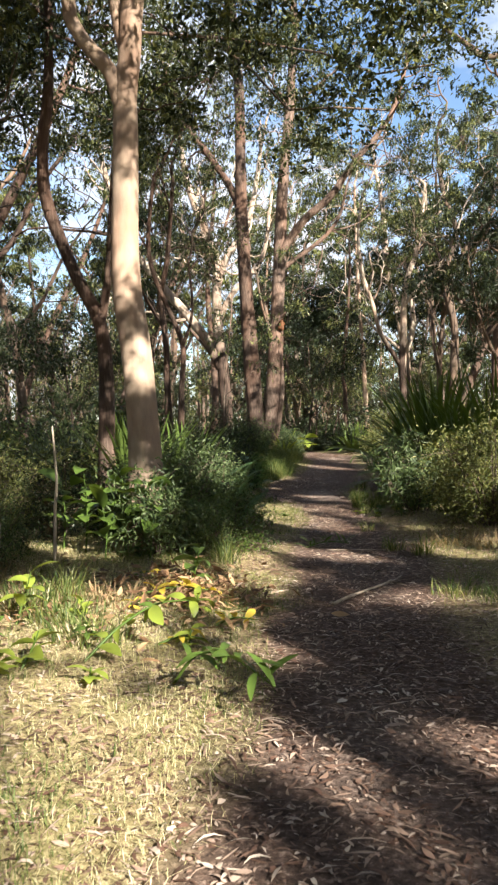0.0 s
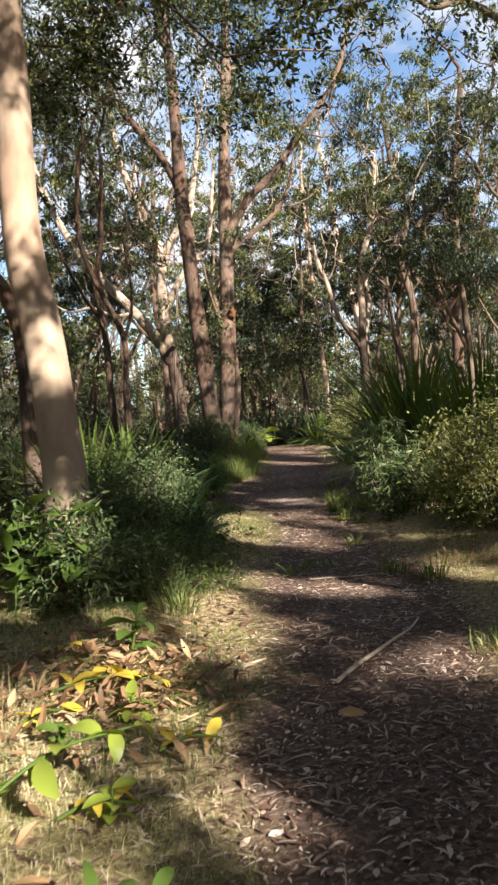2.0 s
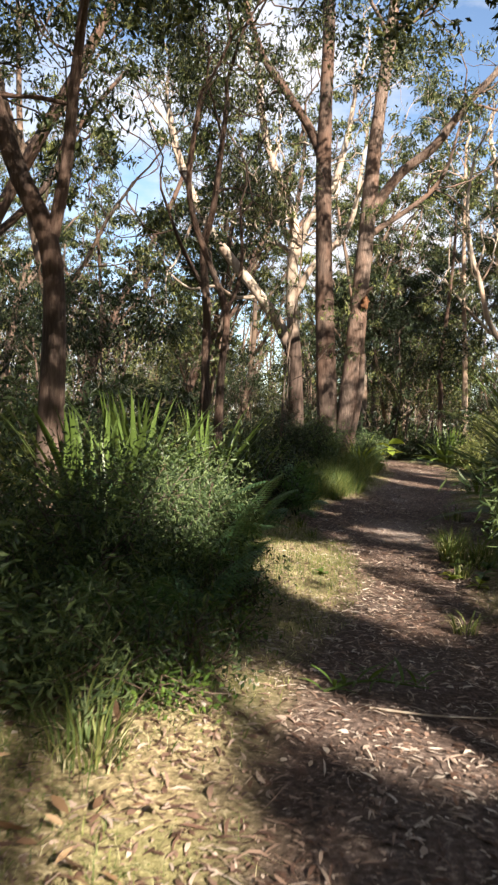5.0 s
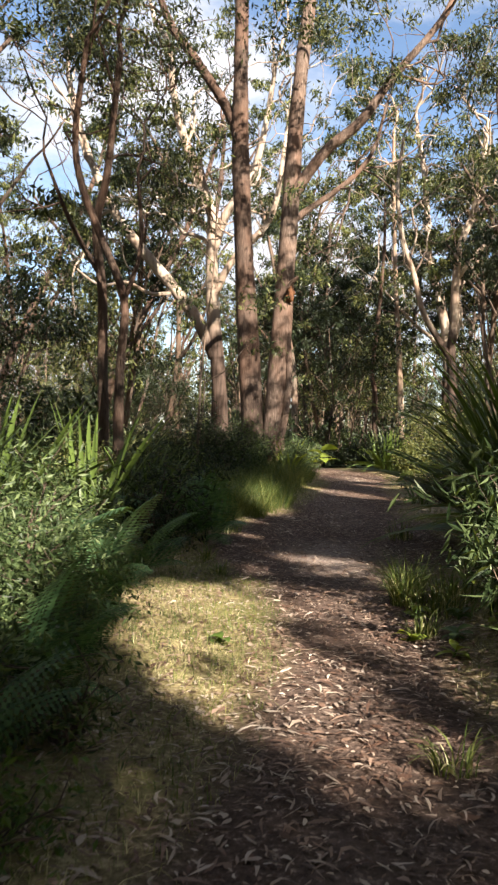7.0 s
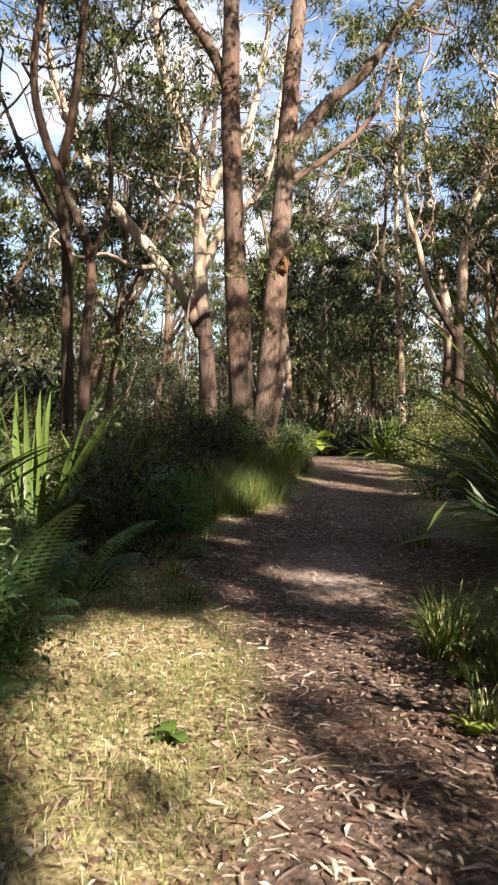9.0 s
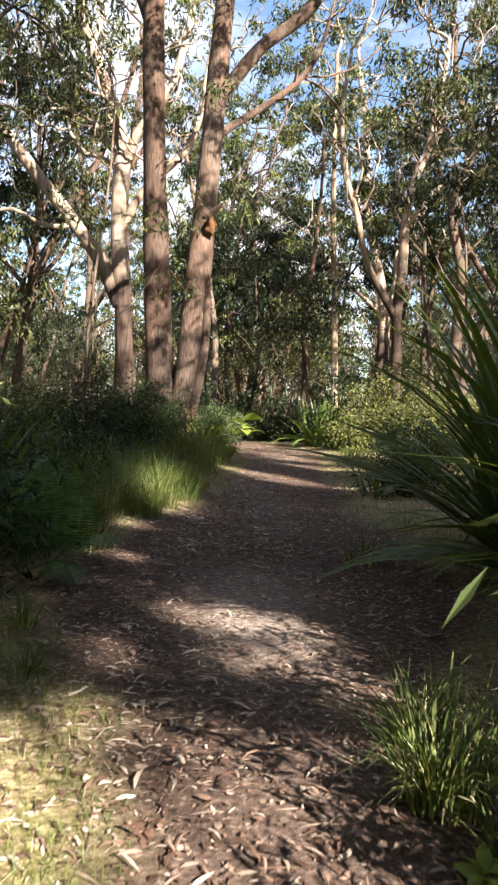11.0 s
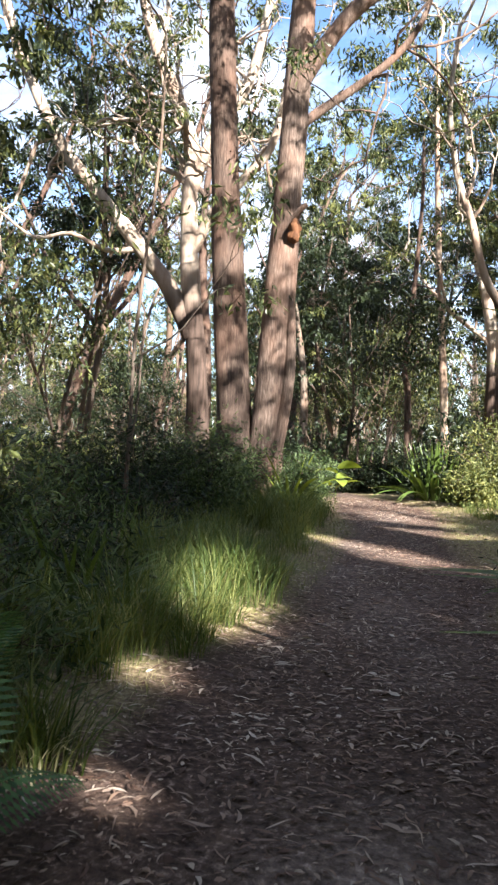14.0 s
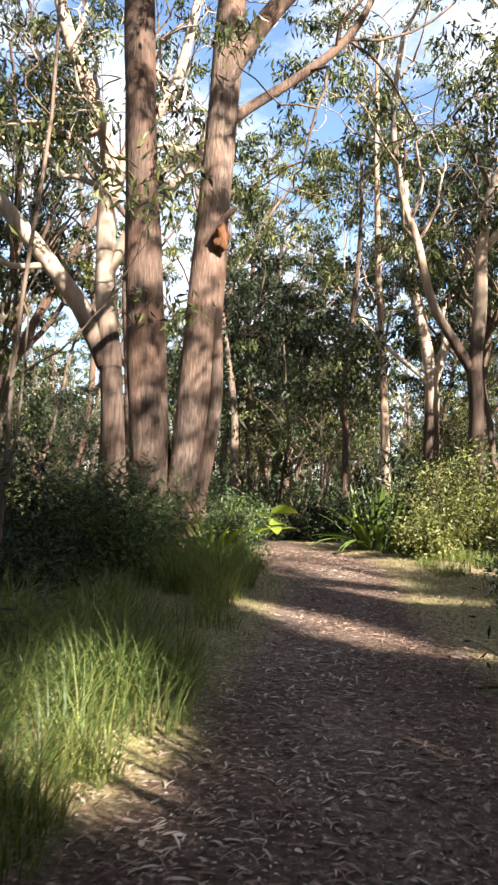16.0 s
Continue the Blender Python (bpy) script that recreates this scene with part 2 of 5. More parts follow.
def tube(geo, path, radii, sides=8, rough=0.0, seed=0.0, flute=0.0):
    """A tapered tube along a path, with an uneven skin, closed to a point at its end."""
    path, radii = np.asarray(path, float), np.maximum(np.asarray(radii, float), 0.002)
    tang = np.gradient(path, axis=0)
    tang /= np.linalg.norm(tang, axis=1)[:, None] + 1e-9
    ref = np.array([0.31, 0.95, 0.05]) if abs(tang[:, 1].mean()) < 0.8 else np.array([1.0, 0, 0])
    u = np.cross(tang, ref)
    u /= np.linalg.norm(u, axis=1)[:, None] + 1e-9
    w = np.cross(tang, u)
    ang = np.linspace(0, 2 * np.pi, sides, endpoint=False)
    rad = radii[:, None] * np.ones(sides)
    if rough:
        s = np.arange(len(path))[:, None]
        rad = rad * (1 + rough * (np.sin(2 * ang + seed + 0.33 * s) * 0.5 + np.sin(3 * ang + 1.7 * seed - 0.21 * s) * 0.35 + np.sin(0.9 * s + 4 * ang + seed) * 0.3))
    if flute:
        low = np.exp(-np.linspace(0, 7, len(path)))[:, None]
        rad = rad * (1 + flute * low * (np.sin(5 * ang + seed) * 0.5 + 0.5))
    v = path[:, None] + rad[..., None] * (np.cos(ang)[:, None] * u[:, None] + np.sin(ang)[:, None] * w[:, None])
    v = np.concatenate([v.reshape(-1, 3), np.repeat(path[-1:] + tang[-1:] * radii[-1] * 0.6, sides, 0)])
    rows, j = len(path), np.arange(sides)
    k = (j + 1) % sides
    q = [np.stack([r * sides + j, r * sides + k, (r + 1) * sides + k, (r + 1) * sides + j], 1) for r in range(rows)]
    geo.add(v, np.concatenate(q))


def leaves(geo, centers, per, spread, length, width, rng, droop=0.6, flat=0.7):
    """Narrow leaves scattered about the centres."""
    c = np.repeat(np.asarray(centers, float), per, 0)
    n = len(c)
    p = c + rng.normal(size=(n, 3)) * spread * np.array([1, 1, flat])
    d = rng.normal(size=(n, 3))
    d[:, 2] -= droop * 1.5
    d /= np.linalg.norm(d, axis=1)[:, None]
    w = np.cross(d, rng.normal(size=(n, 3)))
    w /= np.linalg.norm(w, axis=1)[:, None]
    ln = length * rng.uniform(0.6, 1.25, (n, 1))
    wd = width * rng.uniform(0.7, 1.2, (n, 1))
    nrm = np.cross(d, w)
    mid = p + d * ln * 0.45 + nrm * ln * 0.06
    v = np.stack([p, mid + w * wd, p + d * ln, mid - w * wd], 1).reshape(-1, 3)
    geo.add(v, np.arange(4 * n).reshape(-1, 4))


def place(name, me, parent=None, label=""):
    ob = new(name, me)
    if parent is not None:
        ob.parent = parent
    if label:
        ob["label"] = label
    return ob


def thing(name, at, label, category, group="", kind=""):
    ob = new(name)
    ob.empty_display_size = 0.2
    ob.location = at
    return tagged(ob, label, category, group, kind)


# ---- ground ----
TRAIL = np.array([(-30, -2.0), (-5, 0.2), (3, 0.6), (8, 0.85), (13, 1.1), (18, 1.2), (23, 1.6), (27, 2.1), (32, 2.5), (36, 2.4), (40, 1.2), (46, -1.5), (60, -6.0), (120, -10.0)])


def trail_x(y):
    return np.interp(y, TRAIL[:, 0], TRAIL[:, 1])


def ripple(x, y):
    return 0.5 * np.sin(1.7 * x + 0.6 * y + 1) + 0.3 * np.sin(3.1 * x - 2.3 * y) + 0.25 * np.sin(0.9 * y + 2.2 * x + 4) + 0.15 * np.sin(6.3 * x + 5.1 * y)


def ground_z(x, y):
    """The height of the ground."""
    x, y = np.asarray(x, float), np.asarray(y, float)
    rise = 0.36 * np.clip((y - 19) / 14, 0, 1) ** 1.3
    off = np.abs(x - trail_x(y))
    bank = 0.1 * np.clip((off - 0.8) / 1.2, 0, 1)
    far = np.hypot(x, y - 15)
    return rise + bank + 0.025 * ripple(x, y) * np.clip((off - 0.2), 0.25, 1) + np.clip((far - 45) / 300, 0, 1) * 1.5


def trail_mask(x, y):
    w = 0.72 + 0.12 * np.sin(0.8 * y) + 0.1 * ripple(x * 1.3, y * 1.7)
    w = w - np.where((x < trail_x(y)) & (y > 7) & (y < 17), 0.24, 0)
    w = w + 0.75 * np.clip(1 - np.abs(y - 20.6) / 3.4, 0, 0.6) / 0.6
    return np.clip(1 - (np.abs(x - trail_x(y)) - w) / 0.35, 0, 1)


def bare_mask(x, y):
    """Where feet have worn the litter off the sandy soil, with paler spots at sun patches."""
    worn = np.exp(-(((x - trail_x(y)) / 0.45) ** 2)) * (0.2 + 0.5 * ripple(x * 1.1 + 2, y * 1.3))
    # bare sand whose pale colour also carries sunlight at these patches
    spot = np.exp(-(((x - 1.25) / 0.5) ** 2 + ((y - 18.9) / 1.3) ** 2)) + 0.3 * np.exp(-(((x - 1.3) / 0.5) ** 2 + ((y - 28) / 3.0) ** 2))
    return np.clip(0.5 * worn + spot + 0.15 * ripple(x * 4, y * 5) * (spot > 0.2), 0, 1)


def build_ground():
    gx = np.concatenate([-np.geomspace(900, 7, 26), np.arange(-6.5, 8.01, 0.16), np.geomspace(8.6, 900, 26)])
    gy = np.concatenate([-np.geomspace(900, 4, 22), np.arange(-3.5, 42, 0.2), np.geomspace(43, 1200, 30)])
    xx, yy = np.meshgrid(gx, gy)
    zz = ground_z(xx, yy)
    v = np.stack([xx, yy, zz], -1).reshape(-1, 3)
    r, c = np.meshgrid(np.arange(len(gy) - 1), np.arange(len(gx) - 1), indexing="ij")
    a = (r * len(gx) + c).ravel()
    me = quads_mesh("ground", v, np.stack([a, a + 1, a + 1 + len(gx), a + len(gx)], 1), FLOOR)
    at = me.attributes.new("trail", "FLOAT", "POINT")
    at.data.foreach_set("value", trail_mask(xx, yy).ravel().astype(np.float32))
    at = me.attributes.new("bare", "FLOAT", "POINT")
    at.data.foreach_set("value", bare_mask(xx, yy).ravel().astype(np.float32))
    tagged(new("ground", me), "bare reddish-brown dirt walking trail through forest floor litter", "ground", kind="structure")


build_ground()


# ---- trees ----
def branch_out(rng, start, way, length, radius, depth, wood, tips, sides=5, up=0.25, wobble=0.5):
    """A limb that wanders, forks and thins; its last shoots end in leaf clumps."""
    n = 5 if depth else 4
    pts, d = [np.asarray(start, float)], np.asarray(way, float) / np.linalg.norm(way)
    for _ in range(n):
        d = d + rng.normal(size=3) * wobble * 0.8 + np.array([0, 0, up * 0.35])
        d /= np.linalg.norm(d)
        pts.append(pts[-1] + d * length / n)
    rr = np.linspace(radius, radius * 0.55, n + 1)
    tube(wood, pts, rr, sides)
    if depth == 0:
        tips.append(pts[-1])
        return
    for k in range(2 + (rng.random() < 0.5)):
        side = rng.normal(size=3)
        side[2] *= 0.6
        i = (n, n, n - 2)[k]
        branch_out(rng, pts[i], d + side * 0.65, length * rng.uniform(0.55, 0.8), radius * 0.55, depth - 1, wood, tips, max(3, sides - 1), up, wobble)


def gum_tree(label, limbs, bark, leaf=None, seed=0, leaf_len=0.17, leaf_w=0.022, per=64, sides=12, shoots=3, depth=2, reach=2.2, spread=0.3, rough=0.08, flute=0.25, category="gum tree", group="", low=0.45, twig_bark=None):
    """A eucalypt from its trunk and main limbs: each limb is a list of points and the radius at both its ends."""
    rng = np.random.default_rng(seed)
    base = np.array(limbs[0][0][0], float)
    base[2] = float(ground_z(base[0], base[1])) - 0.08
    tree = thing("gum_tree", base, label, category, group)
    wood, tips = Geo(), []
    for k, (pts, r0, r1, *bare) in enumerate(limbs):
        p = np.array(pts, float) - base
        if k == 0:
            p = np.vstack([[p[0][0], p[0][1], 0.0], p]) if p[0][2] > 0.25 else np.vstack([[0, 0, 0], p[1:]])
        s = spline(p, 0.25 if sides > 9 else 0.6)
        f = np.linspace(0, 1, len(s))
        r = r0 + (r1 - r0) * f
        if k == 0:
            r = r * (1 + 0.35 * np.exp(-s[:, 2] / 0.45))
        g = Geo()
        tube(g, s, r, sides if k == 0 else max(6, sides - 3), rough, seed + k, flute if k == 0 else 0)
        place("trunk" if k == 0 else "limb", g.mesh("trunk" if k == 0 else "limb", bark), tree)
        if bare:
            continue
        for j in range(shoots):
            i = int(len(s) * rng.uniform(low if k == 0 else 0.35, 0.97))
            i = min(i, len(s) - 1)
            d = (s[i] - s[max(0, i - 2)]) + 1e-6
            d = d / np.linalg.norm(d) + rng.normal(size=3) * np.array([0.8, 0.8, 0.4])
            branch_out(rng, s[i], d, reach * rng.uniform(0.6, 1.1), max(0.018, r[i] * 0.45), depth, wood, tips, 5 if sides > 9 else 3)
        branch_out(rng, s[-1], s[-1] - s[-2], reach, max(0.02, r1 * 0.9), depth, wood, tips, 5 if sides > 9 else 3)
    place("branching", wood.mesh("branching", twig_bark or bark), tree)["kind"] = "stuff"
    g = Geo()
    tips = np.array(tips)
    tips = np.repeat(tips[rng.random(len(tips)) < 0.6], 3, 0)
    tips = tips + rng.normal(size=tips.shape) * np.array([1.0, 1.0, 0.6]) * spread * 0.9
    leaves(g, tips, max(5, int(per * 0.75)), spread * 0.5, leaf_len, leaf_w, rng, 0.9, 0.8)
    place("crown", g.mesh("crown", leaf or LEAF_GUM, False), tree)["kind"] = "stuff"
    return tree


# pale smooth gum beside the trail
gum_tree("pale smooth-barked gum with a forked trunk beside the trail",
         [([(-1.5, 10, 0.1), (-1.5, 10, 0.94), (-1.55, 10, 2.0), (-1.62, 10, 2.7), (-1.72, 10, 3.5), (-1.69, 10, 5.1), (-1.69, 10.02, 5.65), (-1.63, 10, 6.1), (-1.6, 10, 6.6), (-1.5, 10.1, 8), (-1.7, 10.3, 10.5)], 0.2, 0.1),
          ([(-1.72, 10, 5.45), (-1.87, 10, 5.95), (-2.1, 10, 6.22), (-2.31, 10, 6.52), (-2.4, 10, 7.0), (-2.7, 10.1, 9.5)], 0.1, 0.06),
          ([(-1.63, 10, 6.05), (-1.76, 10.05, 6.5), (-1.85, 10.1, 7.2), (-2.0, 10.3, 9)], 0.085, 0.05)],
         BARK_PALE, seed=3, sides=20, shoots=2, low=0.8, reach=2.4, per=44)
# reddish forked gum behind it
gum_tree("rough reddish-barked gum with a leaning fork",
         [([(-2.97, 15, 0.2), (-2.97, 15, 1.1), (-2.97, 15, 2.7), (-3.09, 15, 3.6), (-3.45, 15, 4.3), (-3.75, 15, 5.0), (-4.06, 15, 5.9), (-4.09, 15, 6.9), (-3.97, 15, 7.9), (-4.0, 15.2, 10)], 0.15, 0.08),
          ([(-3.06, 15, 3.5), (-2.9, 15, 4.5), (-2.84, 15, 5.5), (-2.7, 15.2, 8)], 0.08, 0.045)],
         BARK_RED, seed=5, sides=12, shoots=2, low=0.7, per=44)
# the two big stems that share one stool
gum_tree("tall rough red-brown stringybark stem with dappled bark",
         [([(-0.35, 32.45, 0.3), (-0.42, 32.45, 1.1), (-0.58, 32.45, 3.0), (-0.76, 32.45, 5.5), (-0.9, 32.45, 8.1), (-1.0, 32.45, 10.3), (-1.02, 32.45, 12.4), (-1.05, 32.5, 15), (-1.3, 32.6, 18.5)], 0.34, 0.15),
          ([(-0.97, 32.5, 10.0), (-1.45, 32.6, 11.2), (-2.31, 32.6, 12.5), (-3.2, 32.7, 13.8), (-4, 32.8, 16)], 0.17, 0.08)],
         BARK_RED, seed=8, sides=20, shoots=5, low=0.74, reach=3, per=50, leaf_len=0.2, leaf_w=0.026)
KNOTTED = gum_tree("tall red-brown stringybark stem with a broken knot and spreading limbs",
         [([(0.0, 32.4, 0.3), (0.05, 32.4, 1.15), (0.19, 32.4, 2.6), (0.26, 32.4, 3.7), (0.35, 32.4, 5.7), (0.5, 32.4, 8.4), (0.62, 32.4, 10.6), (0.8, 32.4, 12.7), (0.95, 32.5, 14.2), (1.2, 32.7, 18)], 0.33, 0.14),
          ([(0.5, 32.3, 8.3), (0.85, 32.2, 8.9), (1.53, 32.2, 9.8), (2.48, 32.2, 10.6), (3.42, 32.2, 11.9), (4.36, 32.2, 13.0), (5.0, 32.2, 14.0), (5.6, 32.2, 16)], 0.17, 0.06),
          ([(0.45, 32.7, 7.7), (0.9, 33, 8.2), (1.91, 33, 8.9), (2.56, 33, 9.5), (2.97, 33, 10.2), (3.3, 33.2, 11.5)], 0.1, 0.04),
          ([(0.12, 32.2, 0.9), (0.34, 32.18, 1.6), (0.5, 32.2, 2.6), (0.54, 32.22, 3.4), (0.5, 32.25, 4.6), (0.52, 32.3, 5.6)], 0.13, 0.07, True),
          ([(0.4, 32.25, 5.75), (0.62, 32.15, 6.0), (0.75, 32.1, 6.1)], 0.07, 0.045, True)],
         BARK_TAN, seed=9, sides=20, shoots=5, low=0.74, reach=3, per=50, leaf_len=0.2, leaf_w=0.026)
KNOT = Geo()
KNOT_BASE = np.array(KNOTTED.location)
tube(KNOT, np.array([(0.47, 32.14, 5.4), (0.49, 32.12, 5.46), (0.5, 32.1, 5.53), (0.53, 32.1, 5.6), (0.52, 32.09, 5.67), (0.55, 32.1, 5.75), (0.57, 32.12, 5.84)]) - KNOT_BASE, (0.05, 0.11, 0.15, 0.12, 0.16, 0.1, 0.03), 18, 0.9, 2.3)
place("knot", KNOT.mesh("knot", BARK_KNOT), KNOTTED, "broken orange-brown knot")
# grey-white spreading gum behind the twins
gum_tree("grey-white spreading gum with a wide crown of curved limbs",
         [([(-1.85, 38, 0.3), (-1.93, 38, 1.4), (-2.08, 38, 4.0), (-2.32, 38, 6.2), (-2.38, 38, 8.3), (-2.34, 38, 9.3), (-2.73, 38, 10.5), (-3.37, 38, 12), (-3.81, 38, 13.6), (-4.05, 38, 15.6)], 0.3, 0.12),
          ([(-2.36, 38, 8.2), (-1.89, 38, 9.5), (-1.5, 38, 10.1), (-0.9, 38, 11.1), (-0.5, 38, 12.8), (-0.2, 38.3, 15)], 0.18, 0.07),
          ([(-2.2, 38, 4.4), (-2.9, 38, 5.75), (-3.9, 38, 7.05), (-4.96, 38, 8.3), (-6.0, 38, 9.7), (-7.1, 38, 12.1), (-7.76, 38, 14.6)], 0.25, 0.09),
          ([(-3.6, 38, 6.7), (-4.5, 37.8, 6.6), (-5.4, 37.7, 7.0), (-6.4, 37.7, 6.9), (-7.4, 37.7, 7.6)], 0.08, 0.03, True),
          ([(-2.3, 38, 6.5), (-1.66, 38, 7.8), (-0.46, 38, 9.1), (-0.07, 38, 10.1), (0.11, 38, 11.4), (0.3, 38.2, 13)], 0.15, 0.06)],
         BARK_HALF, seed=12, sides=14, shoots=6, low=0.5, reach=2.8, per=40, leaf_len=0.22, leaf_w=0.03)
gum_tree("pale gum with a forked trunk of bare curving limbs",
         [([(6.0, 36.9, 0.3), (6.05, 36.9, 1.9), (6.06, 36.9, 3.8), (6.0, 36.9, 4.4), (6.1, 36.9, 5.6), (6.13, 36.9, 7.2), (6.3, 36.9, 8.3), (6.7, 36.9, 9.4), (7.1, 37, 12)], 0.2, 0.08),
          ([(6.0, 36.9, 4.3), (5.48, 36.9, 5.1), (5.03, 36.9, 5.9), (4.69, 36.9, 7.2), (4.3, 36.9, 8.4), (4.1, 36.9, 10.1), (4.3, 37, 12)], 0.12, 0.05),
          ([(6.13, 36.9, 7.0), (6.9, 37, 8.0), (7.8, 37, 8.8), (8.6, 37, 10.5)], 0.1, 0.05)],
         BARK_HALF, seed=14, sides=12, shoots=5, low=0.6, per=36, leaf_len=0.22, leaf_w=0.03)
gum_tree("brown-based gum with pale upper limbs",
         [([(8.9, 53.7, 0.3), (8.93, 53.7, 2.1), (8.97, 53.7, 6.3), (8.42, 53.7, 9.4), (7.89, 53.7, 11.3), (7.72, 53.7, 13.3), (7.55, 53.7, 15.8), (7.1, 53.7, 18.3)], 0.36, 0.12),
          ([(8.97, 53.7, 6.3), (9.53, 53.7, 8.2), (9.39, 53.7, 9.4), (9.73, 53.7, 10.4), (10.4, 53.7, 11.4), (11, 54, 15)], 0.22, 0.1),
          ([(8.9, 53.7, 6.0), (8.6, 53.7, 6.7), (7.12, 53.7, 7.9), (5.38, 53.7, 9.8), (4.87, 53.7, 10.5)], 0.12, 0.05)],
         BARK_HALF, seed=15, sides=10, shoots=5, low=0.6, per=36, reach=3, leaf_len=0.28, leaf_w=0.04)
gum_tree("straight slender pale trunk among the trees",
         [([(5.05, 42, 0.3), (5.03, 42, 1.9), (4.85, 42, 5.4), (4.7, 42, 7.6), (4.56, 42, 10.9), (4.5, 42, 14)], 0.13, 0.06)],
         BARK_PALE, seed=16, sides=10, shoots=3, low=0.6, leaf_len=0.24, leaf_w=0.034)
gum_tree("slender brown sapling with a crooked stem",
         [([(4.2, 44, 0.3), (4.15, 44, 2), (4.1, 44, 3.8), (3.98, 44, 4.3), (4.24, 44, 7.1), (4.42, 44, 9.9), (4.4, 44, 12)], 0.13, 0.05)],
         BARK_RED, seed=17, sides=8, shoots=3, low=0.5, leaf_len=0.24, leaf_w=0.034)
gum_tree("slender crooked gum leaning over the scrub",
         [([(-2.5, 23.8, 0.2), (-2.54, 23.8, 1.5), (-2.53, 23.8, 2.7), (-2.48, 23.8, 4.0), (-2.9, 23.8, 5.1), (-3.3, 23.8, 6.1), (-3.45, 23.8, 7.1), (-3.3, 24, 9)], 0.1, 0.05),
          ([(-2.5, 23.8, 3.9), (-2.2, 23.9, 5.0), (-2.3, 24, 6.5)], 0.05, 0.03)],
         BARK_RED, seed=18, sides=10, shoots=2, low=0.6, per=40)
gum_tree("thin grey twin-stemmed sapling in the long grass",
         [([(-1.58, 28, 0.3), (-1.56, 28, 1.1), (-1.53, 28, 2.0), (-1.5, 28, 3.0), (-1.38, 28, 4.2), (-1.23, 28, 5.6), (-1.2, 28, 7.2)], 0.032, 0.018),
          ([(-1.53, 28, 1.5), (-1.44, 28.05, 2.2), (-1.4, 28.1, 3.4)], 0.022, 0.012)],
         BARK_GREY, seed=22, sides=8, shoots=1, low=0.7, reach=1.2, per=30)
gum_tree("slender reddish gum stem standing in the scrub",
         [([(-3.0, 24.5, 0.2), (-3.0, 24.5, 1.8), (-3.03, 24.5, 2.8), (-3.06, 24.5, 4.2), (-3.2, 24.5, 5.6), (-3.0, 24.5, 6.6), (-2.8, 24.6, 9)], 0.12, 0.06),
          ([(-3.1, 24.5, 4.6), (-3.7, 24.5, 5.6), (-4.3, 24.6, 7)], 0.06, 0.03)],
         BARK_RED, seed=19, sides=10, shoots=2, low=0.6, per=40)
gum_tree("tall straight dark-barked gum",
         [([(13.7, 50, 0.3), (13.82, 50, 2.7), (14.1, 50, 11.6), (14.45, 50, 15.5), (15.08, 50, 20)], 0.36, 0.16),
          ([(14.4, 50, 14.5), (15.6, 50, 17), (17, 50, 20)], 0.15, 0.08)],
         BARK_RED, seed=20, sides=10, shoots=3, low=0.6, reach=3, leaf_len=0.28, leaf_w=0.04)
gum_tree("dark gum with a bent twisting trunk",
         [([(10.2, 45, 0.3), (10.15, 45, 3.8), (10.21, 45, 7), (9.7, 45, 9.6), (10.33, 45, 12.1), (9.63, 45, 14.4), (9.3, 45, 17)], 0.26, 0.1),
          ([(9.8, 45, 9.3), (11, 45, 11.5), (12.2, 45, 13)], 0.15, 0.07)],
         BARK_DARK, seed=21, sides=10, shoots=3, low=0.6, reach=2.8, leaf_len=0.26, leaf_w=0.038)

gum_tree("dark-limbed gum reaching one crooked limb towards the trail",
         [([(11.5, 27, 0.3), (11.4, 27, 4), (11.2, 27.1, 8), (11.3, 27.2, 12), (11.6, 27.3, 16)], 0.28, 0.14),
          ([(11.2, 27.1, 9.5), (9.6, 27, 12.6), (8.2, 27, 13.7), (7.2, 27, 13.6), (6.5, 27, 14.1), (5.6, 27, 14.8), (4.6, 27, 16)], 0.15, 0.06)],
         BARK_DARK, LEAF_GUM, seed=31, sides=12, shoots=1, low=0.9, depth=1, per=30)
gum_tree("tall dense dark-green tree filling the gap behind the twin stems",
         [([(2.6, 60, 0.3), (2.7, 60, 5), (2.5, 60, 10), (2.7, 60, 15)], 0.2, 0.08), ([(2.7, 60, 3), (4.2, 60.5, 6), (4.8, 60.5, 9)], 0.1, 0.05), ([(2.6, 60, 4), (1.2, 59.5, 7), (0.7, 59.5, 10)], 0.1, 0.05)],
         BARK_DARK, LEAF_DARK, seed=32, sides=8, shoots=9, low=0.12, reach=3, per=60, spread=0.5, leaf_len=0.3, leaf_w=0.06, category="tree")
gum_tree("dense dark-foliaged tree standing among paler gums",
         [([(10.6, 37, 0.3), (10.6, 37, 4), (10.4, 37, 8), (10.5, 37, 12)], 0.18, 0.07), ([(10.5, 37, 4), (9.4, 36.6, 6.5), (8.9, 36.5, 9)], 0.09, 0.04)],
         BARK_DARK, LEAF_DARK, seed=33, sides=10, shoots=10, low=0.2, reach=2.2, per=64, spread=0.4, leaf_len=0.22, leaf_w=0.035, category="tree")

FOREST_RNG = np.random.default_rng(77)


DEAD_LEAF = leaf_material("dead_leaf", [(0.15, (0.05, 0.027, 0.016)), (0.45, (0.15, 0.085, 0.045)), (0.75, (0.34, 0.23, 0.13)), (0.98, (0.58, 0.47, 0.3))], 0.15, 0.6)


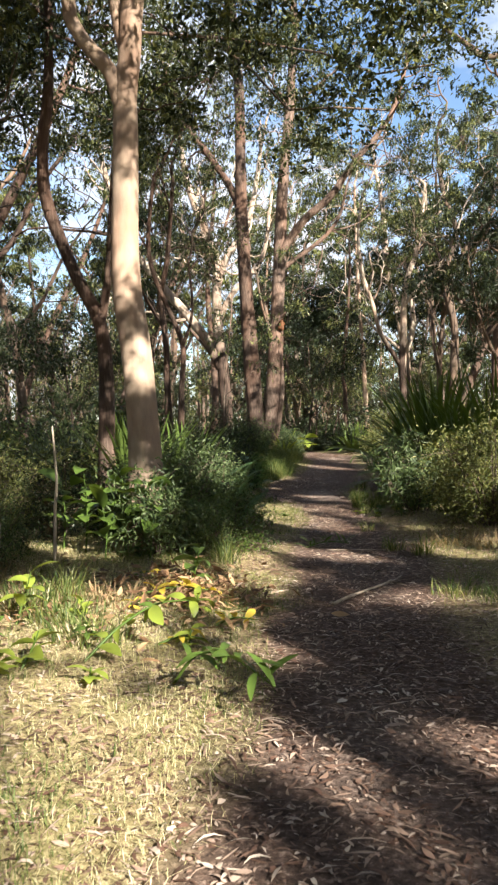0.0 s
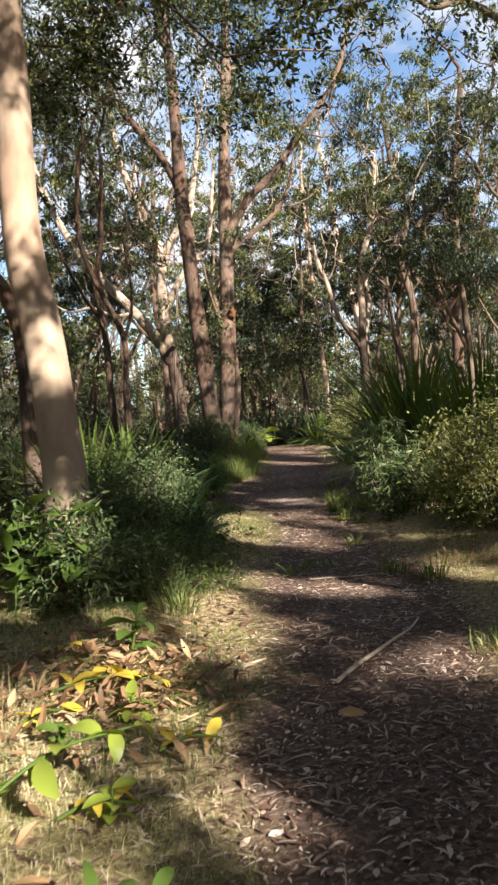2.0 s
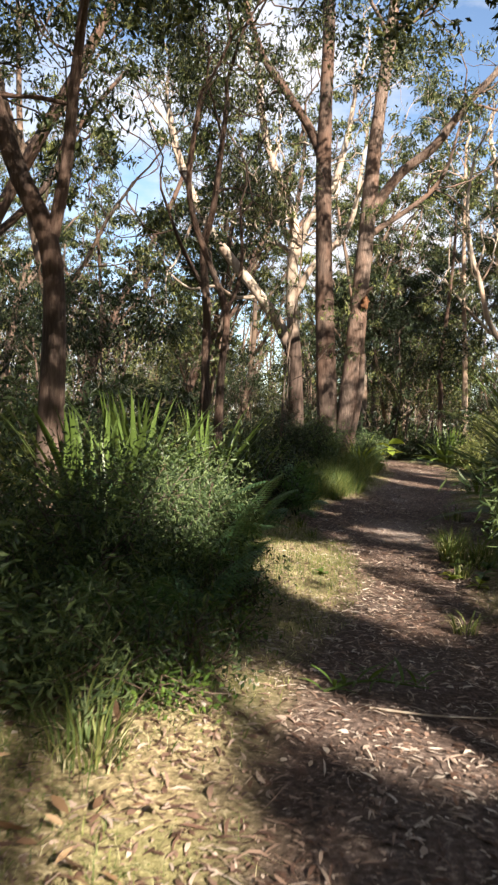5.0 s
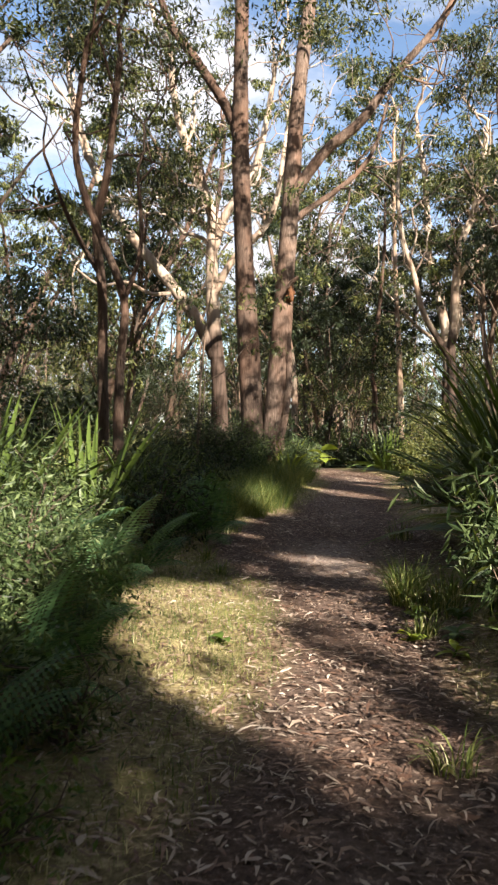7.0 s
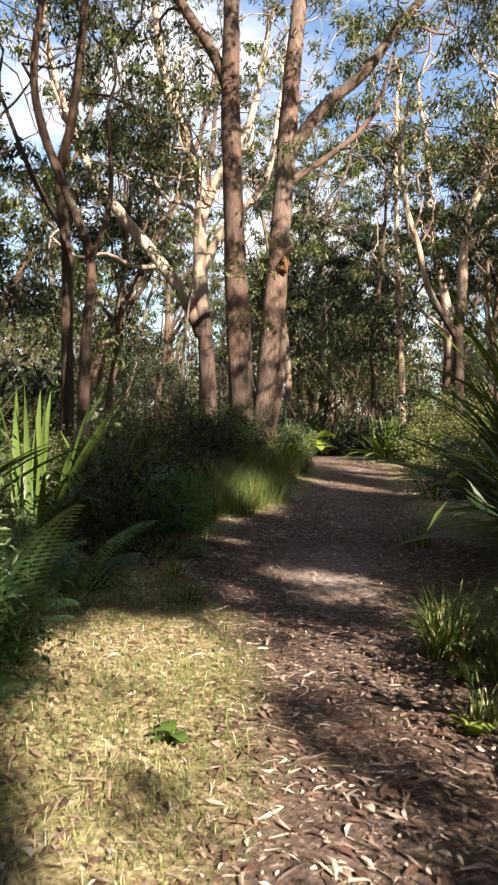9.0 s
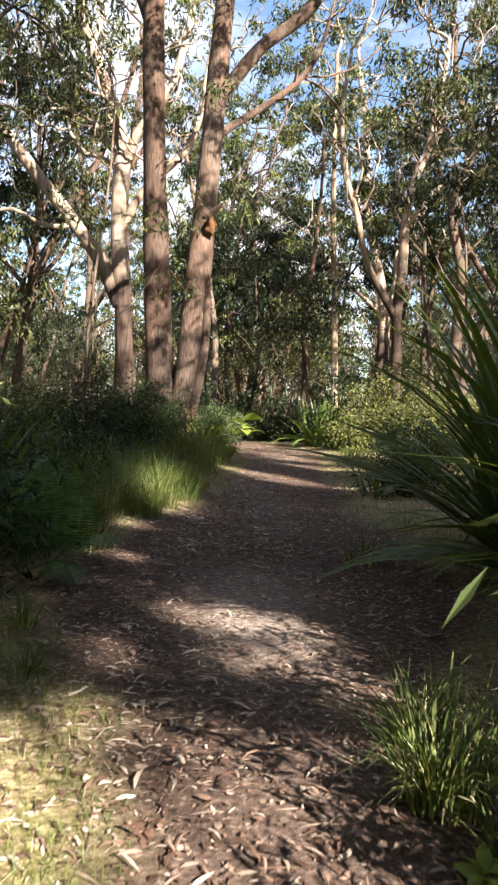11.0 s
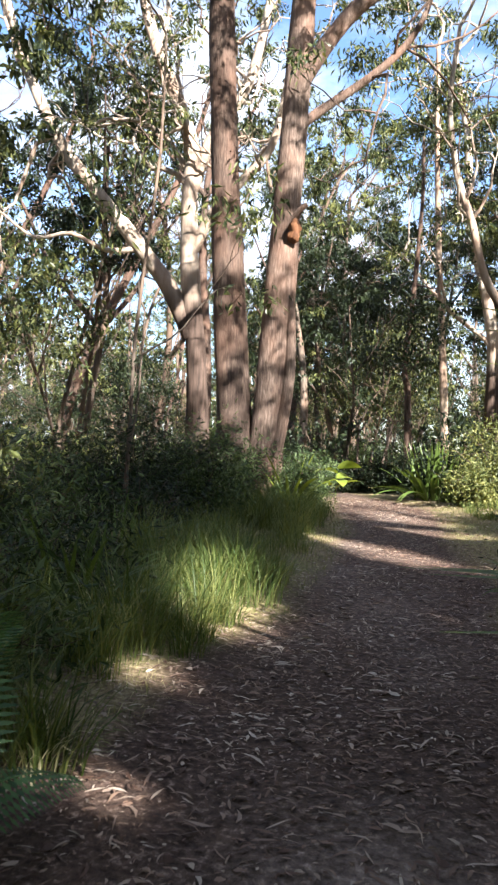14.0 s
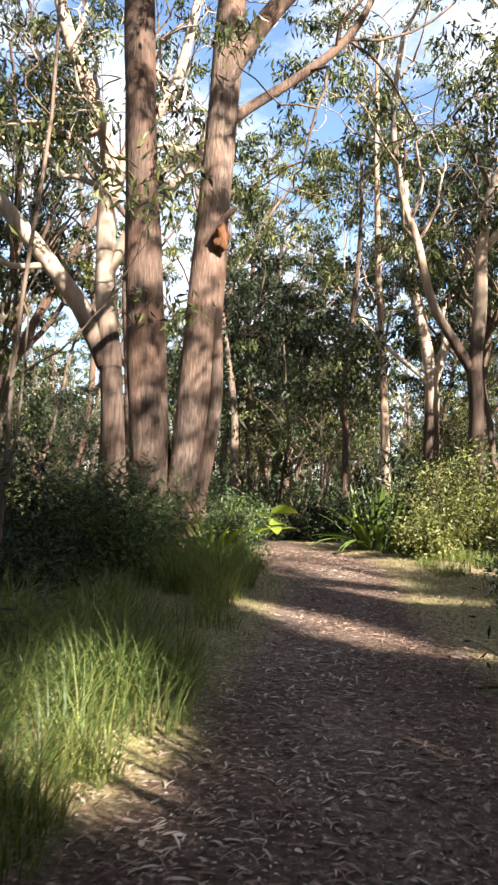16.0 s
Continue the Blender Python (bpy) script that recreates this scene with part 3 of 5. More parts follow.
def random_limbs(rng, height, radius, lean=0.1, forks=3):
    """Trunk and limbs of a wild-grown gum at the origin."""
    d = rng.normal(size=2) * lean
    p, pts = np.zeros(3), [(0, 0, 0.3)]
    for z in np.linspace(0.15, 1, 6) * height:
        d = d + rng.normal(size=2) * lean
        p = np.array([p[0] + d[0] * height / 7, p[1] + d[1] * height / 7, z])
        pts.append(tuple(p))
    out = [(pts, radius, radius * 0.35)]
    for _ in range(forks):
        i = rng.integers(2, 5)
        a, way = np.array(pts[i]), rng.uniform(0, 2 * np.pi)
        ln = height * rng.uniform(0.25, 0.4)
        h = np.array([math.cos(way), math.sin(way), 0])
        out.append(([tuple(a), tuple(a + h * ln * 0.3 + [0, 0, ln * 0.35]), tuple(a + h * ln * 0.5 + [0, 0, ln * 0.75]), tuple(a + h * ln * 0.75 + [0, 0, ln * 1.1])], radius * 0.5, radius * 0.22))
    return out


def build_forest():
    rng = FOREST_RNG
    makes = [(BARK_GREY, LEAF_GUM, 15, 0.2, "grey-barked forest gum with a thin crown"), (BARK_DARK, LEAF_DARK, 12, 0.16, "dark-barked forest tree with dense low foliage"),
             (BARK_RED, LEAF_GUM, 17, 0.24, "reddish rough-barked forest gum"), (BARK_GREY, LEAF_GUM, 13, 0.13, "slender grey forest gum"),
             (BARK_GREY, LEAF_OLIVE, 11, 0.12, "slender olive-leaved forest gum"), (BARK_DARK, LEAF_GUM, 16, 0.22, "tall dark forest gum")]
    spots = [(-10, 33), (-7.2, 45), (-9.5, 50), (12, 36), (-13, 41), (14.5, 43), (0.5, 52), (2.5, 58), (-3.5, 49), (6.5, 61), (-0.8, 60), (11.5, 56), (13, 30), (1.6, 66), (-12.5, 29), (4.1, 70)]
    tries = 0
    while len(spots) < 84 and tries < 6000:
        tries += 1
        y = rng.uniform(45, 120)
        x = rng.uniform(-1, 1) * (6 + 0.4 * y) + 2
        if all(math.hypot(x - a, y - b) > 2.6 for a, b in spots) and abs(x - trail_x(y)) > 1.6:
            spots.append((x, y))
    n = len(spots)
    while len(spots) < n + 36:
        y = rng.uniform(40, 95)
        x = rng.uniform(-1, 1) * (3 + 0.36 * y) + 2
        if abs(x - trail_x(y)) > 1.0:
            spots.append((x, y))
    first = {}
    thin = [(BARK_DARK, LEAF_GUM, 9, 0.07, "thin grey forest sapling"), (BARK_DARK, LEAF_GUM, 8, 0.08, "thin dark forest sapling"), (BARK_RED, LEAF_OLIVE, 10, 0.09, "thin reddish forest sapling")]
    for k, (x, y) in enumerate(spots):
        j = k % len(makes) if k < n else 10 + k % 3
        bark, leaf, h, r, label = makes[j] if k < n else thin[j - 10]
        key = (j, k // len(makes) % 2)
        s = rng.uniform(0.8, 1.3)
        m = pose(x, y, float(ground_z(x, y)) - 0.08, 0, 0, rng.uniform(0, 360))
        if key not in first:
            limbs = random_limbs(rng, h, r, 0.11, 3)
            t = gum_tree(label, limbs, bark, leaf, seed=100 + k, leaf_len=0.24, leaf_w=0.04, per=46 if j != 1 else 64, sides=8, shoots=(4 if j == 1 else 2) if j < 10 else 1, depth=2 if j < 10 else 1, reach=2.6, spread=0.26 if j != 1 else 0.34, low=0.35 if j in (1, 4) else 0.55, group="forest trees behind the scrub")
            t.scale = (s, s, s)
            t.matrix_basis = m @ Matrix.Scale(s, 4)
            first[key] = t
        else:
            t = copy_thing(first[key], m)
            t.scale = (s, s, s)


build_forest()


def build_far_woods():
    """Woods that close the view all round, too far off to count."""
    rng = np.random.default_rng(5)
    g, trunks = Geo(), Geo()
    n = 460
    ang = np.where(np.arange(n) < 260, rng.uniform(-0.5, 0.5, n), rng.uniform(0, 2 * np.pi, n))
    dist = rng.uniform(80, 150, n)
    x, y = dist * np.sin(ang) + 3, dist * np.cos(ang) + 15
    for a, b in zip(x, y):
        h = rng.uniform(9, 17)
        z = float(ground_z(a, b))
        tube(trunks, [(a, b, z - 0.2), (a + rng.normal() * 0.3, b, z + h * 0.5), (a + rng.normal() * 0.8, b, z + h)], (0.25, 0.18, 0.06), 5)
        c = np.stack([a + rng.normal(size=26) * 1.8, b + rng.normal(size=26) * 1.8, z + h * rng.uniform(0.02, 1.0, 26) ** 1.5], 1)
        leaves(g, c, 16, 0.45, 0.45, 0.11, rng)
    # an unseen nearer ring beside and behind the walker, added to cut skylight
    made = 0
    while made < 230:
        way, far = rng.uniform(0.62, 2 * np.pi - 0.62), rng.uniform(30, 66)
        a, b = far * math.sin(way) + 1, far * math.cos(way) + 14
        if (a * SUN_AZ[0] + (b - 14) * SUN_AZ[1]) / far > 0.55 and far < 48:
            continue
        made += 1
        h, z = rng.uniform(11, 18), float(ground_z(a, b))
        tube(trunks, [(a, b, z - 0.2), (a + rng.normal() * 0.3, b, z + h * 0.5), (a + rng.normal() * 0.8, b, z + h)], (0.25, 0.18, 0.06), 5)
        c = np.stack([a + rng.normal(size=50) * 1.9, b + rng.normal(size=50) * 1.9, z + h * rng.uniform(0.02, 1.0, 50) ** 0.9], 1)
        leaves(g, c, 12, 0.55, 0.6, 0.18, rng)
    ob = place("far_woods", g.mesh("far_woods", LEAF_GUM, False))
    tagged(ob, "distant dark-green woods closing the view, with an unseen ring cutting skylight", "woods", kind="stuff")
    ob = place("far_trunks", trunks.mesh("far_trunks", BARK_GREY))
    tagged(ob, "distant grey trunks of the woods and of the unseen added ring", "woods", kind="stuff")


build_far_woods()

# gaps cut in the added shade crowns so that these spots of ground lie in the sun: centre, half length along the light,
# half width, turn off the light's line in degrees
GAPS_START = [(-1.6, 5.0, 1.3, 0.8, 0), (-1.8, 6.5, 0.9, 0.7, 0), (-1.05, 3.5, 1.1, 0.45, 0), (0.08, 4.0, 0.35, -0.06, 0), (-0.38, 3.05, 0.4, 0.0, 0), (1.05, 4.0, 0.0, -0.05, 0), (-0.4, 9.2, 0.7, 0.55, 0), (-0.25, 8.3, 0.3, 0.0, 0), (-0.15, 6.9, 0.1, 0.05, 0), (1.65, 7.4, 0.2, 0.0, 0), (-0.65, 7.6, 0.4, 0.25, 0), (1.1, 7.4, 0.1, 0.03, 0), (0.0, 5.7, 0.1, -0.05, 0)]
GAPS_VERGE = [(2.6, 10.2, 0.5, 0.4, 0), (0.9, 10.0, 0.4, 0.15, 20), (0.2, 10.6, 0.1, 0.0, 0), (0.5, 13.8, 0.95, 0.36, 0), (0.95, 12.8, 0.2, 0.1, 0), (1.8, 13.3, 0.6, 0.25, 0), (0.2, 15.3, 1.1, 0.5, 0), (1.1, 16.0, 0.6, 0.2, 10), (1.2, 14.7, 0.7, 0.2, 0), (1.95, 15.3, 0.6, 0.25, 0), (2.1, 16.7, 0.1, 0.1, 0), (1.6, 16.2, 0.0, 0.0, 0), (2.6, 14.3, 1.2, 0.9, 0), (0.9, 15.4, 0.4, 0.3, 0), (-2.2, 15.8, 1.0, 0.6, 0), (-2.5, 10.5, 0.6, 0.4, 0), (-3.4, 16.1, 0.6, 0.4, 0), (-1.85, 14.2, 0.8, 0.2, 0), (-3.7, 13.4, 0.1, -0.12, 0)]
GAPS_BEND = [(1.25, 17.45, 0.1, -0.12, 12), (1.15, 18.42, 0.3, 0.02, 22), (0.35, 17.7, -0.2, -0.1, 0), (-0.1, 22.1, -0.1, -0.08, 0), (0.1, 20.35, -0.15, -0.1, 0), (-0.1, 23.8, 0.25, 0.12, 0), (-0.1, 24.6, 0.6, 0.2, 0), (2.0, 24.2, 0.0, -0.2, 10), (2.3, 27.2, 0.7, -0.05, 25), (1.4, 28.6, 0.8, 0.05, 10), (2.9, 30.2, 0.9, 0.0, 15), (2.5, 32.2, 0.9, 0.1, 0), (3.8, 34.5, 2.0, 0.6, 0), (4.2, 37.0, 1.5, 1.0, 0), (4.9, 36.6, 1.6, 1.2, 0), (3.0, 38.4, 1.4, 1.0, 0), (5.8, 37.6, 1.5, 1.2, 0), (0.1, 24.3, 0.1, 0.05, 0)]
GAPS_SCRUB = [(-3.3, 21.2, 0.9, 0.5, 0), (-3.8, 19.4, 0.8, 0.4, 0), (-5.6, 16.2, 1.0, 0.3, 0), (-7.4, 19, 0.9, 0.3, 0), (-4.2, 24, 1.2, 0.4, 0)]
GAPS = GAPS_START + GAPS_VERGE + GAPS_BEND + GAPS_SCRUB


def sunlit(x, y):
    """Whether the spot of the ground at x, y lies in the sun."""
    hit = np.zeros_like(x, bool)
    for cx, cy, along, across, turn in GAPS:
        a = math.atan2(SUN_AZ[1], SUN_AZ[0]) + radians(turn)
        u, v = (x - cx) * math.cos(a) + (y - cy) * math.sin(a), -(x - cx) * math.sin(a) + (y - cy) * math.cos(a)
        hit |= (u / (along + 0.66)) ** 2 + (v / (across + 0.37)) ** 2 < 1
    return hit


def build_shade_casters():
    """Mostly unseen gums added beside and behind the trail, with crowns shaped to shade it."""
    rng = np.random.default_rng(21)
    core, n = 11500, 27000
    gx = np.concatenate([rng.uniform(-3.5, 4.5, core), rng.uniform(-13, 8, n - core)])
    gy = np.concatenate([rng.uniform(-1, 32, core), rng.uniform(-2, 52, n - core)])
    z = rng.uniform(7.0, 11.5, n) + np.clip(gy - 28, 0, 30) * 0.35
    z = z + np.where((gx > -5) & (gy > 21) & (gy < 33), 3.5, 0)
    blot = 0.42 + 0.9 * ripple(gx * 0.9, gy * 0.9) + 0.4 * ripple(gx * 2.3 + 2, gy * 2.1)
    inner = ((gy < 28) & (gx < 0.4) & (gx > -6)) | ((gy < 33) & (gx > -6)) | ((gy > 32) & (gy < 37) & (gx < 0.3) & (gx > -4))
    blot = blot + np.where((gy > 33) & (gx < 0), 0.25, 0)
    # bars of leaf clumps added up-sun of the twin stems to cast dapples across them
    up = (gy - 32.4) / 1.446
    bars = (up > 1.2) & (up < 11) & (np.abs(gx + 0.2 + 0.953 * up) < 1.7)
    blot = np.where(bars, 0.62 + 0.55 * np.sin(up * 4.1 + 0.7 * gx), blot)
    blot = np.where(~bars & (gx < -3) & (gy > 33), blot * 0.55, blot)
    fleck = (ripple(gx * 2.1 + 1, gy * 1.9) > np.where(gy > 12, 0.42, 0.68)) & (gy < 16.8) & (gx > np.where(gy > 12, 0.7, -0.6)) & (rng.random(n) < 0.8)
    dapple = (ripple(gx * 3.1 + 5, gy * 2.7) + 0.5 * ripple(gx * 6.7, gy * 7.3 + 2) > np.where(gy < 6.5, 1.0, 0.85)) & (gy < 16.6)
    # leaf clumps stay only where the ground below is to be shaded
    keep = (~sunlit(gx, gy) | dapple) & ~fleck & (rng.random(n) < np.where(inner, 0.97, np.clip(blot, 0.03, 0.95)))
    gx, gy, z = gx[keep], gy[keep], z[keep]
    off = z / math.tan(SUN_EL)
    p = np.stack([gx + SUN_AZ[0] * off, gy + SUN_AZ[1] * off, z], 1)
    stems = np.array([(3.6, -9), (9.5, -2.6), (10.5, 2), (11.5, 9), (13, 16), (5, -16), (-1.5, -12), (11, -11)], float)
    own = np.argmin(((p[:, None, :2] - stems) ** 2).sum(-1), 1)
    for k, (sx, sy) in enumerate(stems):
        c = p[own == k]
        if len(c) < 20:
            continue
        base = np.array([sx, sy, float(ground_z(sx, sy)) - 0.08])
        tree = thing("gum_tree", base, "mostly unseen gum added to shade the trail, its crown cut for sun spots", "gum tree", "shade trees beside the trail")
        g, wood = Geo(), Geo()
        tube(g, spline([(0, 0, 0), (0.2, 0.1, 3), (-0.1, 0.2, 6), (0.1, 0, 9)], 0.5), np.linspace(0.3, 0.12, len(spline([(0, 0, 0), (0.2, 0.1, 3), (-0.1, 0.2, 6), (0.1, 0, 9)], 0.5))), 12, 0.08, k)
        place("trunk", g.mesh("trunk", BARK_GREY), tree)
        for i in range(0, len(c), 14):
            e = c[i] - base
            s = np.array([0, 0, rng.uniform(4.5, 7.5)])
            if np.hypot(*e[:2]) > 3.5:
                continue
            way = base + s + (e - s) * np.linspace(0, 1, 9)[:, None]
            if sunlit(way[:, 0] - SUN_AZ[0] * way[:, 2] / math.tan(SUN_EL), way[:, 1] - SUN_AZ[1] * way[:, 2] / math.tan(SUN_EL)).any():
                continue
            tube(wood, [s, s * 0.5 + e * 0.5 + np.array([0, 0, 0.5]), e], (0.07, 0.04, 0.012), 5)
        place("branching", wood.mesh("branching", BARK_GREY), tree)["kind"] = "stuff"
        g = Geo()
        leaves(g, c - base, 18, 0.1, 0.19, 0.036, rng, 0.3, 0.8)
        place("crown", g.mesh("crown", LEAF_GUM, False), tree)["kind"] = "stuff"


build_shade_casters()


def build_overhang(label, stems, height, hub, leaf_per):
    """Crowns in clumps that close over the trail from its other side, added to cut skylight."""
    rng = np.random.default_rng(23)
    stems = np.array(stems, float)
    c = np.repeat(hub, 16, 0) + rng.normal(size=(16 * len(hub), 3)) * np.array([0.6, 0.6, 0.3])
    # the sun keeps its way to the trail
    c = c[c[:, 0] - 0.953 * c[:, 2] < -5.0]
    own = np.argmin(((c[:, None, :2] - stems) ** 2).sum(-1), 1)
    for k, (sx, sy) in enumerate(stems):
        mine = c[own == k]
        base = np.array([sx, sy, float(ground_z(sx, sy)) - 0.08])
        tree = thing("gum_tree", base, label, "gum tree", "overhanging gums")
        s = spline(np.array([(0, 0, 0), (0.3, 0.1, 0.3), (0.1, 0.4, 0.6), (0.5, 0.3, 1)]) * (1, 1, height), 0.4)
        g, wood = Geo(), Geo()
        tube(g, s, np.linspace(0.022 * height, 0.1, len(s)), 12, 0.08, k)
        place("trunk", g.mesh("trunk", BARK_GREY), tree)
        for i in range(0, len(mine), 9):
            e = mine[i] - base
            if np.hypot(*e[:2]) > 3.6:
                continue
            j = np.array([0.2, 0.3, height * rng.uniform(0.5, 0.9)])
            branch_out(rng, j, e - j, np.linalg.norm(e - j) * 0.7, 0.06, 1, wood, [], 5)
        place("branching", wood.mesh("branching", BARK_GREY), tree)["kind"] = "stuff"
        g = Geo()
        leaves(g, mine - base, leaf_per, 0.2, 0.16, 0.026, rng)
        place("crown", g.mesh("crown", LEAF_GUM, False), tree)["kind"] = "stuff"


def hubs(seed, n, x, y, z):
    rng = np.random.default_rng(seed)
    return np.stack([rng.uniform(*x, n), rng.uniform(*y, n), rng.uniform(*z, n)], 1)


# the far hubs show as top foliage; the rest, unseen, block skylight
LOW_HUBS = hubs(23, 310, (-15, 6.5), (-9, 31), (8.5, 14.5))
LOW_HUBS[:, 2] += np.clip(LOW_HUBS[:, 1] - 20, 0, 10) * 0.3
LOW_HUBS = np.vstack([LOW_HUBS, hubs(26, 60, (-10, -2.5), (12, 21), (8, 13))])
LOW_HUBS = LOW_HUBS[(LOW_HUBS[:, 1] < 15) | (LOW_HUBS[:, 0] < 1.5)]
build_overhang("leaning gum, partly out of view, whose crown overhangs the trail and cuts skylight", [(-6.5, 4), (-8, 12), (-9.5, 19), (-5, -5), (-13, 8)], 10, LOW_HUBS, 34)
# canopy above the view, added only to hold skylight off the ground
UNSEEN_HUBS = np.vstack([hubs(24, 420, (-16, 10.5), (-14, 13), (15.5, 19)), hubs(25, 90, (-12, 5), (13, 21), (16.5, 19.5))])
build_overhang("very tall unseen gum added to cut the skylight above the trail", [(-4.5, -9), (-11, 3), (-3.5, 1), (-7.5, 15.5), (7, -12.5)], 16, UNSEEN_HUBS, 26)


# ---- shrubs ----
def shrub(name, label, at, r, h, leaf, seed, stems=16, per=26, leaf_len=0.07, leaf_w=0.009, spread=0.09, droop=0.1, twigs=6, group="", category="shrub", wood=None):
    """A many-stemmed shrub with an uneven outline."""
    rng = np.random.default_rng(seed)
    base = (at[0], at[1], float(ground_z(at[0], at[1])) - 0.03)
    ob = thing(name, base, label, category, group)
    g, tips = Geo(), []
    for _ in range(stems):
        a, o = rng.uniform(0, 2 * np.pi), math.sqrt(rng.random())
        ln = rng.uniform(0.4, 1.25)
        end = np.array([math.cos(a) * r * o * ln, math.sin(a) * r * o * ln, h * ln * (1 - 0.45 * o * o)])
        s0 = end * np.array([0.2, 0.2, 0])
        pts = spline([s0, s0 * 0.5 + end * np.array([0.35, 0.35, 0.5]) + rng.normal(size=3) * 0.05, end], 0.15)
        tube(g, pts, np.linspace(0.013, 0.004, len(pts)), 4)
        tips.append(pts[-1])
        for _ in range(twigs):
            i = int(len(pts) * rng.uniform(0.3, 1.0))
            i = min(i, len(pts) - 1)
            d = rng.normal(size=3) * np.array([1, 1, 0.6]) + np.array([0, 0, 0.25])
            e = pts[i] + d / np.linalg.norm(d) * rng.uniform(0.15, 0.55) * (0.5 + 0.5 * h)
            e[2] = max(e[2], 0.08)
            tube(g, [pts[i], (pts[i] + e) / 2 + rng.normal(size=3) * 0.02, e], (0.005, 0.004, 0.002), 3)
            tips.extend([e, (pts[i] + e) / 2])
    place("stem", g.mesh("stem", wood or BARK_DARK), ob)["kind"] = "stuff"
    g = Geo()
    leaves(g, tips, per, spread * (0.5 + h * 0.5), leaf_len, leaf_w, rng, droop, 0.8)
    place("foliage", g.mesh("foliage", leaf, False), ob)["kind"] = "stuff"
    return ob


shrub("shrub", "low dark shrub at the foot of the pale gum", (-1.3, 9.45), 0.5, 0.75, LEAF_SHRUB, 190, 14, 14, 0.09, 0.013, 0.15)
for k, (x, y, r, h) in enumerate([(-3.1, 8.6, 0.7, 0.7), (-3.8, 9.8, 0.9, 0.95), (-2.9, 10.8, 0.8, 0.95), (-4.7, 9.2, 0.9, 0.9), (-3.6, 11.8, 1.0, 1.2), (-4.4, 7.4, 0.8, 0.6), (-0.8, 9.9, 0.45, 0.6), (-4.8, 12.4, 1.0, 1.3)]):
    shrub("shrub", "fine-leaved green scrub behind the sunny verge", (x, y), r, h, (LEAF_SHRUB, LEAF_OLIVE, LEAF_DARK)[k % 3], 340 + k, 18, 20, 0.07, 0.008, 0.12, group="scrub by the start of the trail")
FEATHER = "feathery green wattle shrub at the trail's edge"
for k, (x, y, r, h) in enumerate([(-0.85, 11.9, 0.5, 0.6), (-0.85, 13.3, 0.5, 0.7), (-0.95, 14.6, 0.45, 0.65), (-1.15, 11.2, 0.75, 1.0), (-1.5, 12.6, 0.9, 1.15), (-1.35, 14.6, 0.85, 1.0), (-1.9, 16.2, 0.9, 1.05), (-2.1, 11.4, 0.8, 1.0)]):
    shrub("shrub", FEATHER, (x, y), r, h, LEAF_SHRUB, 200 + k, 22, 26, 0.065, 0.009, 0.13, group="wattle shrubs along the trail")
for k, (x, y, r, h) in enumerate([(-0.95, 18.6, 0.6, 0.85), (-1.3, 20.6, 0.8, 0.9), (-1.7, 22.6, 0.8, 0.9), (-1.9, 25.2, 1.0, 1.0), (-1.2, 27.5, 0.9, 0.8), (-0.85, 21.5, 0.5, 0.55), (-1.05, 23.9, 0.6, 0.6), (-1.5, 23.3, 0.7, 0.75), (3.9, 25.2, 0.8, 0.7), (4.3, 27.0, 0.9, 0.8), (4.5, 29.0, 1.0, 0.9), (4.9, 24.0, 1.0, 0.9)]):
    shrub("shrub", "dark leafy shrub in the shade of the trees", (x, y), r, h, (LEAF_DARK, LEAF_SHRUB)[k % 2], 220 + k, 11, 9, 0.12, 0.014, 0.24, group="dark scrub along the trail")
for k, (x, y, r, h) in enumerate([(-2.6, 21.4, 1.0, 0.9), (-3.2, 23.2, 1.1, 1.0), (-2.9, 26.0, 1.2, 1.0), (-2.4, 28.6, 1.2, 1.0), (-4.2, 25.0, 1.2, 1.2), (-4.0, 28.0, 1.3, 1.2), (-1.9, 30.4, 0.9, 0.9), (-3.3, 30.6, 1.2, 1.1), (-5.0, 22.0, 1.3, 1.3), (-3.6, 20.6, 1.0, 1.1)]):
    shrub("shrub", "fine-leaved grey-green heath shrub in the scrub", (x, y), r, h, (LEAF_SHRUB, LEAF_OLIVE, LEAF_DARK)[k % 3], 320 + k, 22, 26, 0.06, 0.008, 0.1, group="heath shrubs")
for k, (x, y, r, h) in enumerate([(3.3, 11.9, 1.1, 1.55), (4.4, 12.6, 1.1, 1.7), (3.15, 13.1, 0.7, 1.2), (5.3, 13.8, 1.2, 1.8)]):
    shrub("shrub", "olive-green bushy shrub with fine leaves beside the trail", (x, y), r, h, LEAF_OLIVE, 240 + k, 24, 28, 0.07, 0.012, 0.1, group="olive shrubs beside the trail")
for k, (x, y, r, h) in enumerate([(5.3, 35.2, 1.1, 1.75), (6.4, 34.4, 1.4, 1.9), (7.9, 33.6, 1.4, 1.9), (4.6, 34.4, 0.7, 1.0), (4.9, 41.0, 1.2, 1.1), (6.9, 36.6, 1.3, 1.4)]):
    shrub("shrub", "sunlit yellow-green shrub at the bend of the trail", (x, y), r, h, LEAF_OLIVE, 260 + k, 18, 26, 0.1, 0.02, 0.12, group="shrubs at the bend")
for k, (x, y, r, h) in enumerate([(-0.75, 29.2, 0.8, 1.4), (-1.7, 28.7, 1.0, 1.6), (-0.45, 31.2, 0.6, 1.1), (-2.7, 29.2, 1.0, 1.7), (0.75, 32.0, 0.45, 0.8), (-1.3, 31.0, 0.8, 1.3)]):
    shrub("shrub", "tangled dark-green shrub at the foot of the twin stems", (x, y), r, h, (LEAF_SHRUB, LEAF_DARK)[k % 2], 290 + k, 20, 16, 0.12, 0.014, 0.14, group="shrubs below the twin stems")
